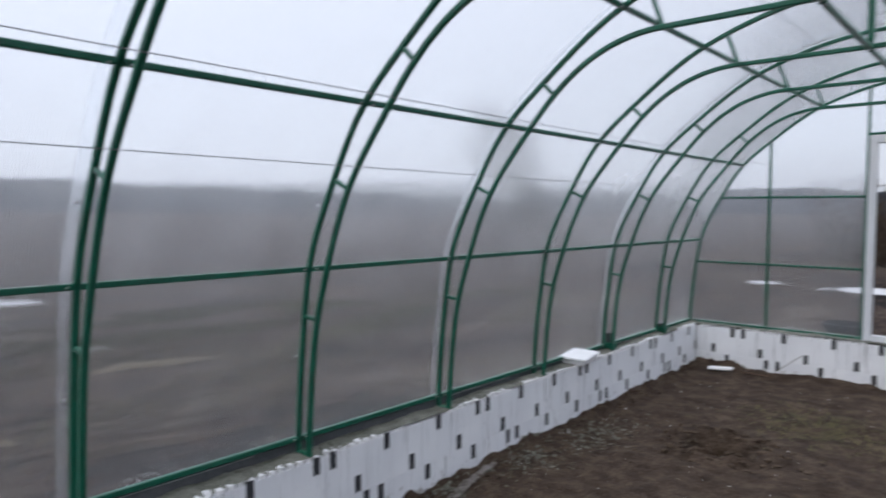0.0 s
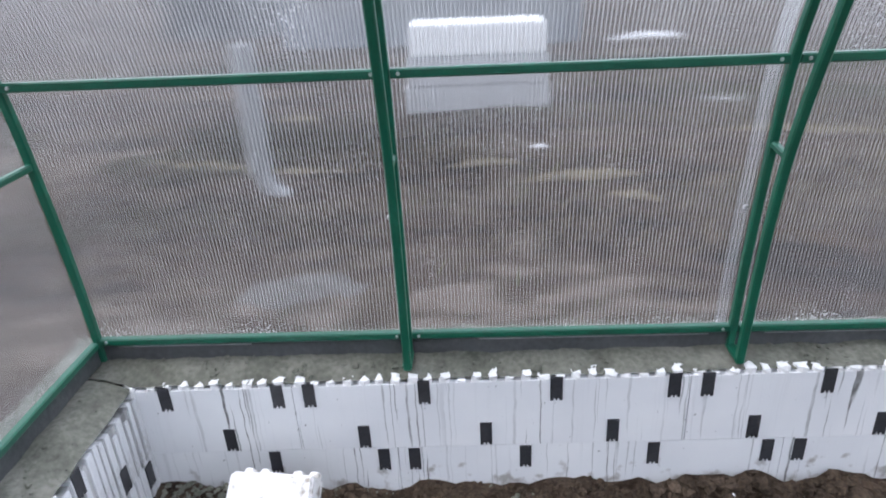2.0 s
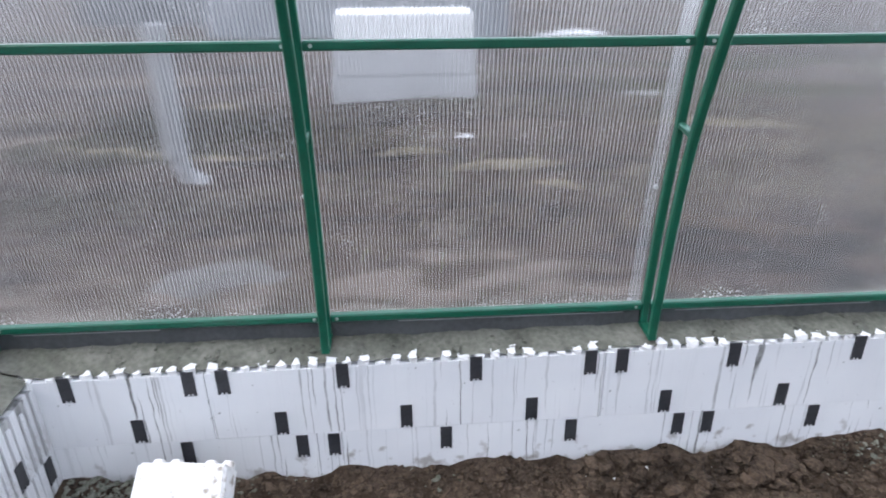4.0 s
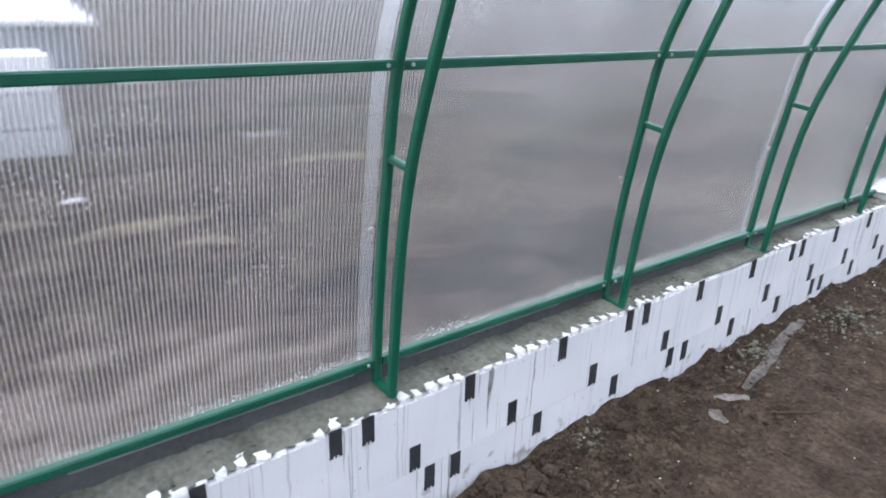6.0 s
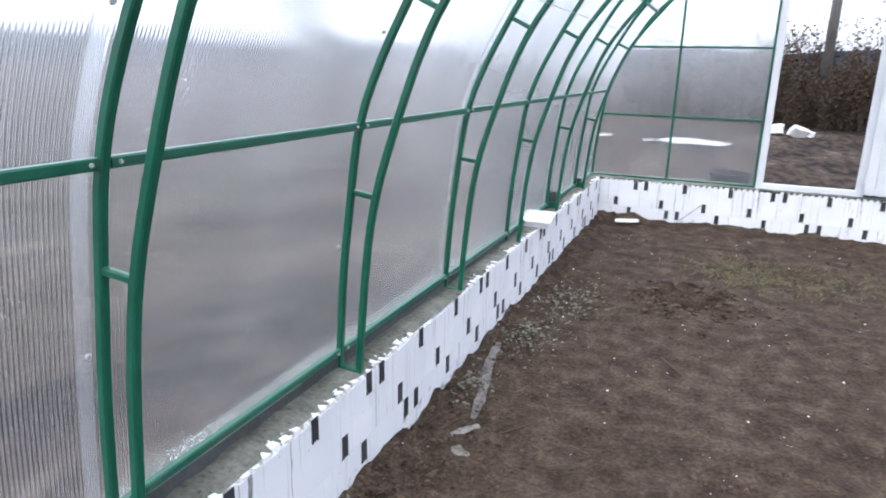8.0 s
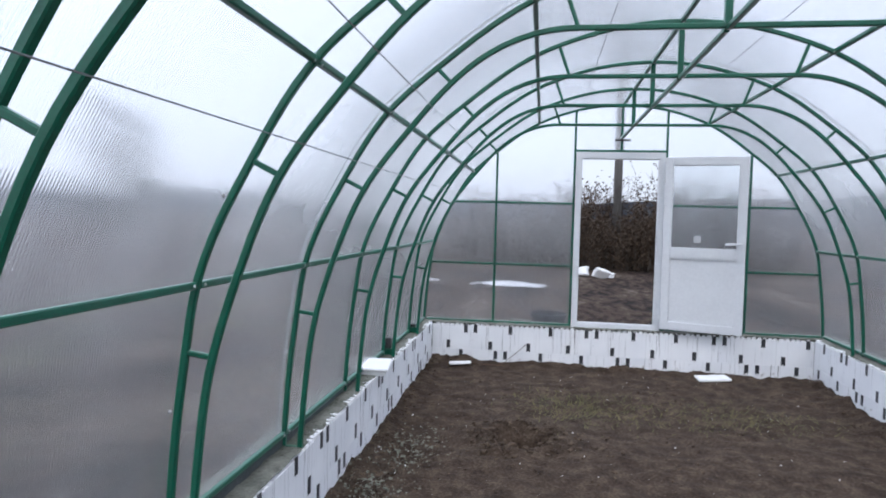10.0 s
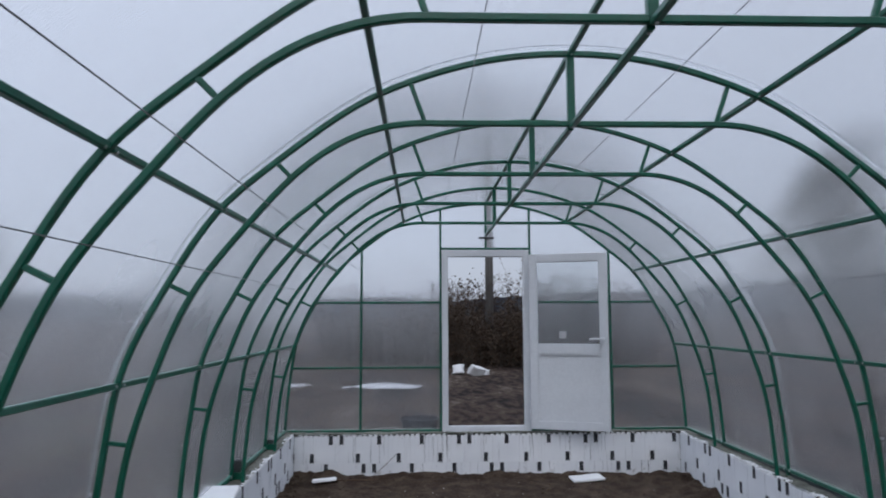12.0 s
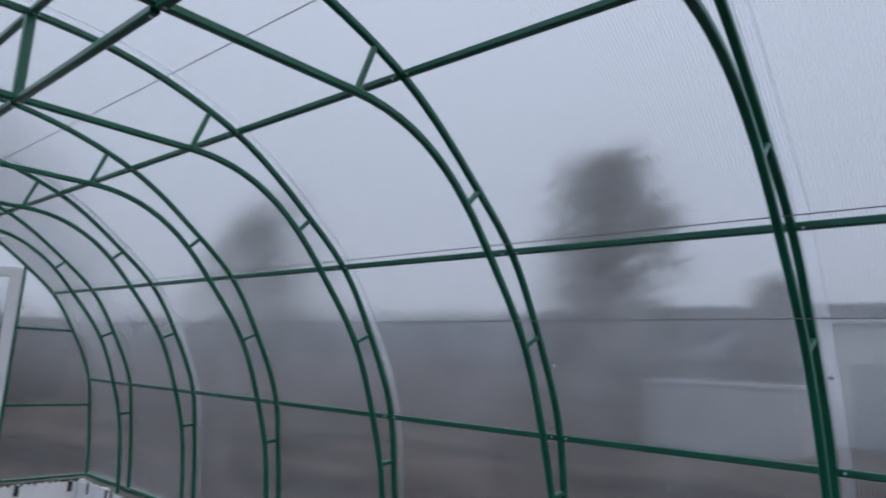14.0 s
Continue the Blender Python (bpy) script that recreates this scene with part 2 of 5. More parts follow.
def sheet_material(name, axis, haze=0.014, blur=0.18):
    """Twin-wall polycarbonate: clear channels 10 mm wide between milky webs, with condensation."""
    m, n, l, b = mat(name)
    n.remove(b)
    out = n["Material Output"]
    tc = n.new("ShaderNodeTexCoord")
    sep = n.new("ShaderNodeSeparateXYZ")
    l.new(tc.outputs["Object"], sep.inputs[0])
    ph = n.new("ShaderNodeMath")
    ph.operation = "MULTIPLY"
    ph.inputs[1].default_value = 2 * math.pi / 0.0105
    l.new(sep.outputs[axis], ph.inputs[0])
    sn = n.new("ShaderNodeMath")
    sn.operation = "SINE"
    l.new(ph.outputs[0], sn.inputs[0])
    web = ramp(n, [(0.86, (0, 0, 0)), (0.98, (1, 1, 1))])
    half = n.new("ShaderNodeMath")
    half.operation = "MULTIPLY_ADD"
    half.inputs[1].default_value = half.inputs[2].default_value = 0.5
    l.new(sn.outputs[0], half.inputs[0])
    l.new(half.outputs[0], web.inputs[0])
    refr = n.new("ShaderNodeBsdfRefraction")
    refr.inputs["Color"].default_value = (0.985, 0.99, 1.0, 1)
    refr.inputs["Roughness"].default_value, refr.inputs["IOR"].default_value = blur, 1.05
    lens = n.new("ShaderNodeBump")
    lens.inputs["Strength"].default_value, lens.inputs["Distance"].default_value = 0.46, 0.0012
    l.new(half.outputs[0], lens.inputs["Height"])
    l.new(lens.outputs[0], refr.inputs["Normal"])
    milk = n.new("ShaderNodeBsdfTranslucent")
    milk.inputs["Color"].default_value = (0.85, 0.87, 0.9, 1)
    white = n.new("ShaderNodeBsdfDiffuse")
    white.inputs["Color"].default_value = (0.8, 0.82, 0.85, 1)
    veil = n.new("ShaderNodeMixShader")
    veil.inputs[0].default_value = 0.35
    l.new(milk.outputs[0], veil.inputs[1])
    l.new(white.outputs[0], veil.inputs[2])
    hz = n.new("ShaderNodeMath")
    hz.operation = "MULTIPLY_ADD"
    hz.inputs[1].default_value, hz.inputs[2].default_value = 0.145, haze
    l.new(web.outputs[0], hz.inputs[0])
    # condensation: beads everywhere, a dense frosted band along the bottom rail
    drops = n.new("ShaderNodeTexVoronoi")
    drops.inputs["Scale"].default_value = 85
    st = n.new("ShaderNodeMapping")
    st.inputs["Scale"].default_value = (1, 1, 0.85)
    l.new(tc.outputs["Object"], st.inputs[0])
    l.new(st.outputs[0], drops.inputs["Vector"])
    size = n.new("ShaderNodeTexNoise")
    size.inputs["Scale"].default_value, size.inputs["Detail"].default_value = 3.5, 5
    l.new(tc.outputs["Object"], size.inputs["Vector"])
    low = n.new("ShaderNodeMapRange")
    low.inputs["From Min"].default_value, low.inputs["From Max"].default_value = 0.46, 0.52
    low.inputs["To Min"].default_value, low.inputs["To Max"].default_value = 0.13, 0.0
    l.new(sep.outputs[2], low.inputs["Value"])
    lim = n.new("ShaderNodeMath")
    lim.operation = "MULTIPLY_ADD"
    lim.inputs[1].default_value = 0.56
    l.new(size.outputs[0], lim.inputs[0])
    l.new(low.outputs[0], lim.inputs[2])
    lim2 = n.new("ShaderNodeMath")
    lim2.operation = "SUBTRACT"
    lim2.inputs[1].default_value = 0.20
    l.new(lim.outputs[0], lim2.inputs[0])
    wet = n.new("ShaderNodeMath")
    wet.operation = "LESS_THAN"
    l.new(drops.outputs["Distance"], wet.inputs[0])
    l.new(lim2.outputs[0], wet.inputs[1])
    wetf = n.new("ShaderNodeMath")
    wetf.operation = "MULTIPLY"
    wetf.inputs[1].default_value = 0.36
    l.new(wet.outputs[0], wetf.inputs[0])
    tot = n.new("ShaderNodeMath")
    tot.operation = "ADD"
    tot.use_clamp = True
    # a thin mist of condensation on the upper sheets
    mist = n.new("ShaderNodeMapRange")
    mist.inputs["From Min"].default_value, mist.inputs["From Max"].default_value = 1.05, 1.7
    mist.inputs["To Min"].default_value, mist.inputs["To Max"].default_value = 0.0, 0.17
    l.new(sep.outputs[2], mist.inputs["Value"])
    patch = n.new("ShaderNodeMath")
    patch.operation = "MULTIPLY_ADD"
    dry = n.new("ShaderNodeMapRange")
    dry.inputs["From Min"].default_value, dry.inputs["From Max"].default_value = 1.8, 2.25
    dry.inputs["To Min"].default_value, dry.inputs["To Max"].default_value = 1.0, 0.05
    l.new(sep.outputs[2], dry.inputs["Value"])
    film = n.new("ShaderNodeMath")
    film.operation = "MULTIPLY"
    l.new(mist.outputs[0], film.inputs[0])
    l.new(dry.outputs[0], film.inputs[1])
    l.new(film.outputs[0], patch.inputs[0])
    l.new(size.outputs[0], patch.inputs[1])
    l.new(hz.outputs[0], patch.inputs[2])
    l.new(patch.outputs[0], tot.inputs[0])
    l.new(wetf.outputs[0], tot.inputs[1])
    body = n.new("ShaderNodeMixShader")
    l.new(tot.outputs[0], body.inputs[0])
    wide = n.new("ShaderNodeBsdfRefraction")
    wide.inputs["Color"].default_value = (0.97, 0.98, 1.0, 1)
    wide.inputs["Roughness"].default_value, wide.inputs["IOR"].default_value = 0.75, 1.10
    spread = n.new("ShaderNodeMixShader")
    spread.inputs[0].default_value = 0.12
    l.new(refr.outputs[0], spread.inputs[1])
    l.new(wide.outputs[0], spread.inputs[2])
    l.new(spread.outputs[0], body.inputs[1])
    l.new(veil.outputs[0], body.inputs[2])
    gl = n.new("ShaderNodeBsdfGlossy")
    gl.inputs["Roughness"].default_value = 0.32
    top = n.new("ShaderNodeMixShader")
    lw = n.new("ShaderNodeLayerWeight")
    lw.inputs["Blend"].default_value = 0.5
    pw = n.new("ShaderNodeMath")
    pw.operation = "POWER"
    pw.inputs[1].default_value = 3.0
    l.new(lw.outputs["Facing"], pw.inputs[0])
    sheen = n.new("ShaderNodeMath")
    sheen.operation = "MULTIPLY_ADD"
    sheen.inputs[1].default_value, sheen.inputs[2].default_value = 0.26, 0.018
    l.new(pw.outputs[0], sheen.inputs[0])
    l.new(sheen.outputs[0], top.inputs[0])
    l.new(body.outputs[0], top.inputs[1])
    l.new(gl.outputs[0], top.inputs[2])
    l.new(top.outputs[0], out.inputs["Surface"])
    return m


SHEET = sheet_material("twinwall_sheet", 1)
SHEET_END = sheet_material("twinwall_sheet_end", 0)


def web_material():
    """The milky cross-walls between the two skins of the sheet; what they do not scatter goes straight on."""
    m, n, l, b = mat("sheet_webs")
    n.remove(b)
    milk, white, clear = n.new("ShaderNodeBsdfTranslucent"), n.new("ShaderNodeBsdfDiffuse"), n.new("ShaderNodeBsdfTransparent")
    milk.inputs["Color"].default_value = white.inputs["Color"].default_value = (0.86, 0.87, 0.88, 1)
    both, all_ = n.new("ShaderNodeMixShader"), n.new("ShaderNodeMixShader")
    l.new(milk.outputs[0], both.inputs[1])
    l.new(white.outputs[0], both.inputs[2])
    tc, var = n.new("ShaderNodeTexCoord"), n.new("ShaderNodeTexNoise")
    var.inputs["Scale"].default_value, var.inputs["Detail"].default_value = 2.2, 4
    l.new(tc.outputs["Object"], var.inputs["Vector"])
    r = ramp(n, [(0.3, (0.030, 0.030, 0.030)), (0.7, (0.085, 0.085, 0.085))])
    l.new(var.outputs[0], r.inputs[0])
    l.new(r.outputs[0], all_.inputs[0])
    l.new(clear.outputs[0], all_.inputs[1])
    l.new(both.outputs[0], all_.inputs[2])
    l.new(all_.outputs[0], n["Material Output"].inputs["Surface"])
    return m


WEB = web_material()
PITCH = 0.0105
GLASS, gn_, gl_, gb_ = mat("door_glass")
gb_.inputs["Transmission Weight"].default_value, gb_.inputs["Roughness"].default_value = 1.0, 0.02
gb_.inputs["IOR"].default_value, gb_.inputs["Base Color"].default_value = 1.45, (0.95, 0.97, 0.97, 1)


# ---- mesh helpers ----
def part(name, bm, material, parent=None, label="", smooth=False):
    me = bpy.data.meshes.new(name)
    bm.to_mesh(me)
    bm.free()
    me.materials.append(material)
    if smooth:
        for p in me.polygons:
            p.use_smooth = True
    ob = new(name, me)
    if parent:
        ob.parent = parent
    return tagged(ob, label)


def box(x0, x1, y0, y1, z0, z1, bevel=0.0):
    bm = bmesh.new()
    bmesh.ops.create_cube(bm, size=1, matrix=Matrix.Translation(((x0 + x1) / 2, (y0 + y1) / 2, (z0 + z1) / 2)) @ Matrix.Diagonal((x1 - x0, y1 - y0, z1 - z0, 1)))
    if bevel:
        bmesh.ops.bevel(bm, geom=bm.edges[:], offset=bevel, segments=2, affect="EDGES")
    return bm


def thing(name, label, category, group="", kind="", at=(0, 0, 0)):
    ob = new(name)
    ob.location = at
    return tagged(ob, label, category, group, kind)


def sweep(pts, wide, deep, side, chamfer=0.004, closed_ends=True):
    """A square tube with softened corners along pts; side is the direction of its width."""
    bm = bmesh.new()
    pts = [Vector(p) for p in pts]
    side = Vector(side).normalized()
    a, b, c = wide / 2, deep / 2, chamfer
    prof = [(a, b - c), (a - c, b), (c - a, b), (-a, b - c), (-a, c - b), (c - a, -b), (a - c, -b), (a, c - b)]
    rings = []
    for i, p in enumerate(pts):
        d = (pts[min(i + 1, len(pts) - 1)] - pts[max(i - 1, 0)]).normalized()
        nrm = side.cross(d).normalized()
        rings.append([bm.verts.new(p + side * u + nrm * v) for u, v in prof])
    for r, s in zip(rings, rings[1:]):
        for k in range(8):
            bm.faces.new((r[k], r[(k + 1) % 8], s[(k + 1) % 8], s[k]))
    if closed_ends:
        bm.faces.new(rings[0][::-1])
        bm.faces.new(rings[-1])
    bmesh.ops.recalc_face_normals(bm, faces=bm.faces[:])
    return bm


def spline(ctrl, count):
    """A natural cubic through the control points, evenly sampled by length."""
    c = np.array(ctrl, float)
    s = np.concatenate([[0], np.cumsum(np.linalg.norm(np.diff(c, axis=0), axis=1))])
    n, h = len(c), np.diff(s)
    A, B = np.eye(n), np.zeros_like(c)
    for i in range(1, n - 1):
        A[i, i - 1], A[i, i], A[i, i + 1] = h[i - 1], 2 * (h[i - 1] + h[i]), h[i]
        B[i] = 6 * ((c[i + 1] - c[i]) / h[i] - (c[i] - c[i - 1]) / h[i - 1])
    M = np.linalg.solve(A, B)
    out = []
    for q in np.linspace(0, s[-1], count):
        i = min(max(int(np.searchsorted(s, q)) - 1, 0), n - 2)
        u, v = s[i + 1] - q, q - s[i]
        out.append(M[i] * u**3 / (6 * h[i]) + M[i + 1] * v**3 / (6 * h[i]) + (c[i] / h[i] - M[i] * h[i] / 6) * u + (c[i + 1] / h[i] - M[i + 1] * h[i] / 6) * v)
    return out


# ---- the plan: long axis y, ribs every metre ----
Y_BACK, Y_FAR = -0.991, 6.820
RAIL_X, RAIL_Z, TOP_Z = 1.952, 0.458, 0.362
RISE = 0.012
FACE_X, FACE_FAR, FACE_BACK = 1.845, 6.72, -0.85
TUBE = 0.0245
HALF = [(1.956, 0.385), (1.952, 0.458), (1.930, 0.78), (1.897, 1.053), (1.861, 1.275), (1.676, 1.683), (1.469, 1.997), (1.248, 2.192), (0.816, 2.489), (0.688, 2.543), (0.35, 2.640)]
OUTER = spline([(x, z) for x, z in HALF] + [(0, 2.672)] + [(-x, z) for x, z in HALF[::-1]], 97)
INNER_HALF = spline([(1.874, 0.385), (1.846, 0.75), (1.802, 1.042), (1.726, 1.290), (1.580, 1.636), (1.358, 1.930), (1.182, 2.125), (0.95, 2.290), (0.80, 2.343), (0.68, 2.361), (0.55, 2.362)], 40)
INNER = [tuple(p) for p in INNER_HALF] + [(-x, z) for x, z in INNER_HALF[::-1]]
STRUTS = [((1.897, 1.053), (1.802, 1.042)), ((1.676, 1.683), (1.580, 1.636)), ((1.248, 2.192), (1.184, 2.127)), ((0.688, 2.540), (0.624, 2.362))]


def top_z(y):
    """Height of the foam's upper edge: the plinth rises slightly towards the door."""
    return TOP_Z + RISE * y


def mortar_z(x, y):
    """The trowelled top: level by the rail, lapping down between the foam's knobs at the edge."""
    back = abs(x) - FACE_X
    if y < FACE_BACK or y > FACE_FAR:
        back = max(back, FACE_BACK - y, y - FACE_FAR)
    lap = min(max(back / 0.045, 0), 1)
    inward = min(max((back - 0.02) / 0.07, 0), 1)
    edge = 0.007 * noise.noise(Vector((x * 6, y * 9, 4)))
    return top_z(y) - 0.010 * (1 - lap) + 0.004 + edge + inward * max(0.0, 0.022 - 0.008 * y)


def profile_z(x):
    """Height of the rib's outer tube at a distance from the axis."""
    xs = [abs(p[0]) for p in OUTER[48:]]
    zs = [p[1] for p in OUTER[48:]]
    return float(np.interp(abs(x), xs, zs))


def profile_x(z):
    zs = [p[1] for p in OUTER[:49]]
    xs = [abs(p[0]) for p in OUTER[:49]]
    return float(np.interp(z, zs, xs))


def in_rib(p, y=0.0):
    return (p[0], y, p[1])


def soil_z(x, y):
    v = Vector((x, y, 0))
    z = -0.088 + 0.019 * max(y, 0) + 0.03 * (noise.noise(v * 0.9)) + 0.020 * noise.noise(v * 3.1) + 0.012 * noise.noise(v * 7.3) + 0.010 * noise.noise(v * 16)
    d = math.hypot(x + 0.86, (y - 4.52) * 1.1)
    z += 0.085 * math.exp(-((d - 0.27) / 0.1) ** 2) * (0.7 + 0.6 * noise.noise(v * 7)) - 0.24 * math.exp(-((d / 0.17) ** 2))
    edge = min(FACE_X - abs(x), FACE_FAR - y, y - FACE_BACK)
    rough = math.exp(-((edge / 0.30) ** 2)) * (0.016 * noise.noise(v * 21) + 0.012 * noise.noise(v * 11))
    return z + rough + 0.055 * math.exp(-((edge / 0.13) ** 2)) * (0.6 + 0.55 * noise.noise(v * 2.3) + 0.7 * noise.noise(v * 7))


# ---- ground, field and distance ----
def field_z(x, y):
    v = Vector((x, y, 0))
    z = 0.12 - 0.07 * min(max(-x - 5, 0), 22) + 0.02 * min(max(y - 10, 0), 40)
    far = math.hypot(x, y)
    k = min(1.0, max(0.0, (far - 2.5) / 10))
    return z + k * (0.16 * noise.noise(v * 0.25) + 0.07 * noise.noise(v * 0.9)) + 0.03 * noise.noise(v * 2.1)


def ground():
    bm = bmesh.new()
    rad = [0.0] + [0.7 * 1.105**i for i in range(72)]
    ring = []
    for r in rad:
        row = []
        for k in range(120):
            a = 2 * math.pi * k / 120
            x, y = 1.6 * r * math.cos(a), 3 + 1.6 * r * math.sin(a)
            inside = abs(x) < 2.02 and -1.05 < y < 7.0
            row.append(bm.verts.new((x, y, -0.45 if inside else field_z(x, y) if r < 120 else field_z(x, y) * max(0, 1 - (r - 120) / 200))))
        ring.append(row)
    for a, b in zip(ring[1:], ring[2:]):
        for k in range(120):
            bm.faces.new((a[k], b[k], b[(k + 1) % 120], a[(k + 1) % 120]))
    for k in range(120):
        bm.faces.new((ring[0][0], ring[1][k], ring[1][(k + 1) % 120])) if k else None
    return tagged(part("ground", bm, FIELD, smooth=True), "brown bare field soil with dry grass patches", "ground", kind="structure")


def soil_floor():
    bm = bmesh.new()
    nx, ny = 124, 256
    x0, x1, y0, y1 = -FACE_X - 0.03, FACE_X + 0.03, FACE_BACK - 0.03, FACE_FAR + 0.03
    rows = []
    for j in range(ny + 1):
        y = y0 + (y1 - y0) * j / ny
        rows.append([bm.verts.new((x0 + (x1 - x0) * i / nx, y, soil_z(x0 + (x1 - x0) * i / nx, y))) for i in range(nx + 1)])
    for a, b in zip(rows, rows[1:]):
        for i in range(nx):
            bm.faces.new((a[i], a[i + 1], b[i + 1], b[i]))
    return tagged(part("floor", bm, SOIL, smooth=True), "trampled brown bare soil floor with clods", "floor", kind="structure")


ground()
soil_floor()


def hills():
    bm = bmesh.new()
    lo, hi = [], []
    for k in range(240):
        a = 2 * math.pi * k / 240
        c, s = math.cos(a), math.sin(a)
        h = 24 + 12 * max(0.0, -c) + 68 * max(0.0, c) ** 1.5 + 6 * noise.noise(Vector((c * 2, s * 2, 0))) + 5 * noise.noise(Vector((c * 9, s * 9, 1))) + 2 * noise.noise(Vector((c * 60, s * 60, 2)))
        lo.append(bm.verts.new((760 * c, 760 * s, -30)))
        hi.append((bm.verts.new((800 * c, 800 * s, h * 0.6)), bm.verts.new((860 * c, 860 * s, h))))
    for k in range(240):
        j = (k + 1) % 240
        bm.faces.new((lo[k], lo[j], hi[j][0], hi[k][0]))
        bm.faces.new((hi[k][0], hi[j][0], hi[j][1], hi[k][1]))
    tagged(part("backdrop", bm, HILL, smooth=True), "dark blue-grey wooded hills on the horizon", "hills", kind="structure")


hills()

# ---- foundation: poured concrete between foam formwork ----
X_OUT, Y_OUT_F, Y_OUT_B = 2.10, 6.98, -1.14


def plinth(name, label, x0, x1, y0, y1):
    bm = box(x0, x1, y0, y1, -0.4, 0.0)
    for v in bm.verts:
        if v.co.z > -0.2:
            v.co.z = top_z(v.co.y) - 0.004
    return tagged(part(name, bm, CONCRETE), label, "plinth", kind="structure")


foundation_left = plinth("foundation_left", "low grey concrete plinth faced with white foam blocks", -X_OUT, -FACE_X - 0.052, Y_OUT_B, Y_OUT_F)
foundation_right = plinth("foundation_right", "low grey concrete plinth faced with white foam blocks", FACE_X + 0.052, X_OUT, Y_OUT_B, Y_OUT_F)
foundation_far = plinth("foundation_far", "low concrete plinth under the door wall, faced with white foam", -FACE_X - 0.052, FACE_X + 0.052, FACE_FAR + 0.052, Y_OUT_F)
foundation_back = plinth("foundation_back", "low concrete plinth faced with white foam blocks", -FACE_X - 0.052, FACE_X + 0.052, Y_OUT_B, FACE_BACK - 0.052)


def concrete_skin(name, x0, x1, y0, y1, parent):
    """The trowelled top: an uneven skin of mortar that laps over the foam here and there."""
    bm = bmesh.new()
    nx, ny = max(2, round((x1 - x0) / 0.025)), max(2, round((y1 - y0) / 0.025))
    rows = []
    for j in range(ny + 1):
        row = []
        for i in range(nx + 1):
            x, y = x0 + (x1 - x0) * i / nx, y0 + (y1 - y0) * j / ny
            v = Vector((x, y, 0))
            row.append(bm.verts.new((x, y, mortar_z(x, y) + 0.006 * noise.noise(v * 7) + 0.005 * noise.noise(v * 19) + 0.004 * noise.noise(v * 40))))
        rows.append(row)
    for a, b in zip(rows, rows[1:]):
        for i in range(nx):
            bm.faces.new((a[i], a[i + 1], b[i + 1], b[i]))
    part(name, bm, CONCRETE, parent, smooth=True)


concrete_skin("mortar_top", -X_OUT, -FACE_X - 0.008, Y_OUT_B, Y_OUT_F, foundation_left)
concrete_skin("mortar_top", FACE_X + 0.008, X_OUT, Y_OUT_B, Y_OUT_F, foundation_right)
concrete_skin("mortar_top", -FACE_X, FACE_X, FACE_FAR + 0.008, Y_OUT_F, foundation_far)
concrete_skin("mortar_top", -FACE_X, FACE_X, Y_OUT_B, FACE_BACK - 0.008, foundation_back)


# ---- ribs ----
def rib(y):
    r = thing("arch_rib", "green painted double-tube steel arch rib with short struts", "arch rib", "arch ribs", at=(0, y, 0))
    part("outer_tube", sweep([in_rib(p) for p in OUTER], TUBE, TUBE, (0, 1, 0)), GREEN, r)
    part("inner_tube", sweep([in_rib(p) for p in INNER], TUBE, TUBE, (0, 1, 0)), GREEN, r)
    for s in (-1, 1):
        for a, b in STRUTS:
            part("strut", sweep([(s * a[0], 0, a[1]), (s * b[0], 0, b[1])], 0.019, 0.019, (0, 1, 0)), GREEN, r)
        part("foot_link", sweep([(s * 1.962, 0, 0.394), (s * 1.868, 0, 0.394)], 0.03, 0.014, (0, 1, 0)), GREEN, r)
    for s in (-1, 1):
        for z in (0.86, 1.56):
            x = profile_x(z) + 0.012
            bm = bmesh.new()
            d = Vector((-s * x, 0, -0.9 * max(0, z - 1.0))).normalized()
            m = Matrix.Translation((s * x, -0.027, z + (0.008 if z > 1 else 0))) @ d.to_track_quat("Z", "Y").to_matrix().to_4x4()
            bmesh.ops.create_cone(bm, cap_ends=True, segments=10, radius1=0.008, radius2=0.005, depth=0.006, matrix=m)
            part("washer", bm, PALE_GREY, r, "pale plastic sheet washer")
    part("king_post", sweep([(0, 0, 2.662), (0, 0, 2.365)], 0.032, 0.032, (0, 1, 0)), GREEN, r)
    return r


first = rib(0)
for k in range(1, 7):
    copy_thing(first, pose(0, k, 0))


def straight(name, x, z, y0, y1, label, size=TUBE):
    """A lengthwise bar in pieces between the ribs, each bolted at both ends."""
    p = thing(name, label, "purlin", "purlins", at=(x, 0, z))
    stops = [y0] + list(range(0, 7)) + [y1]
    for a, b in zip(stops, stops[1:]):
        seg = part("bar", sweep([(0, a + 0.014, 0), (0, b - 0.014, 0)], size, size, (1, 0, 0)), GREEN, p)
        for yy in (a + 0.034, b - 0.034):
            bm = bmesh.new()
            d = Vector((-x, 0, 0)).normalized() if abs(x) > 0.1 else Vector((0, 0, -1))
            if 0.1 < abs(x) < 1.6:
                d = Vector((-x, 0, -0.9 * abs(x))).normalized()
            m = Matrix.Translation(Vector((0, yy, 0)) + d * size * 0.55) @ d.to_track_quat("Z", "Y").to_matrix().to_4x4()
            bmesh.ops.create_cone(bm, cap_ends=True, segments=8, radius1=0.006, radius2=0.004, depth=0.006, matrix=m)
            part("bolt", bm, STEEL, seg)
    return p


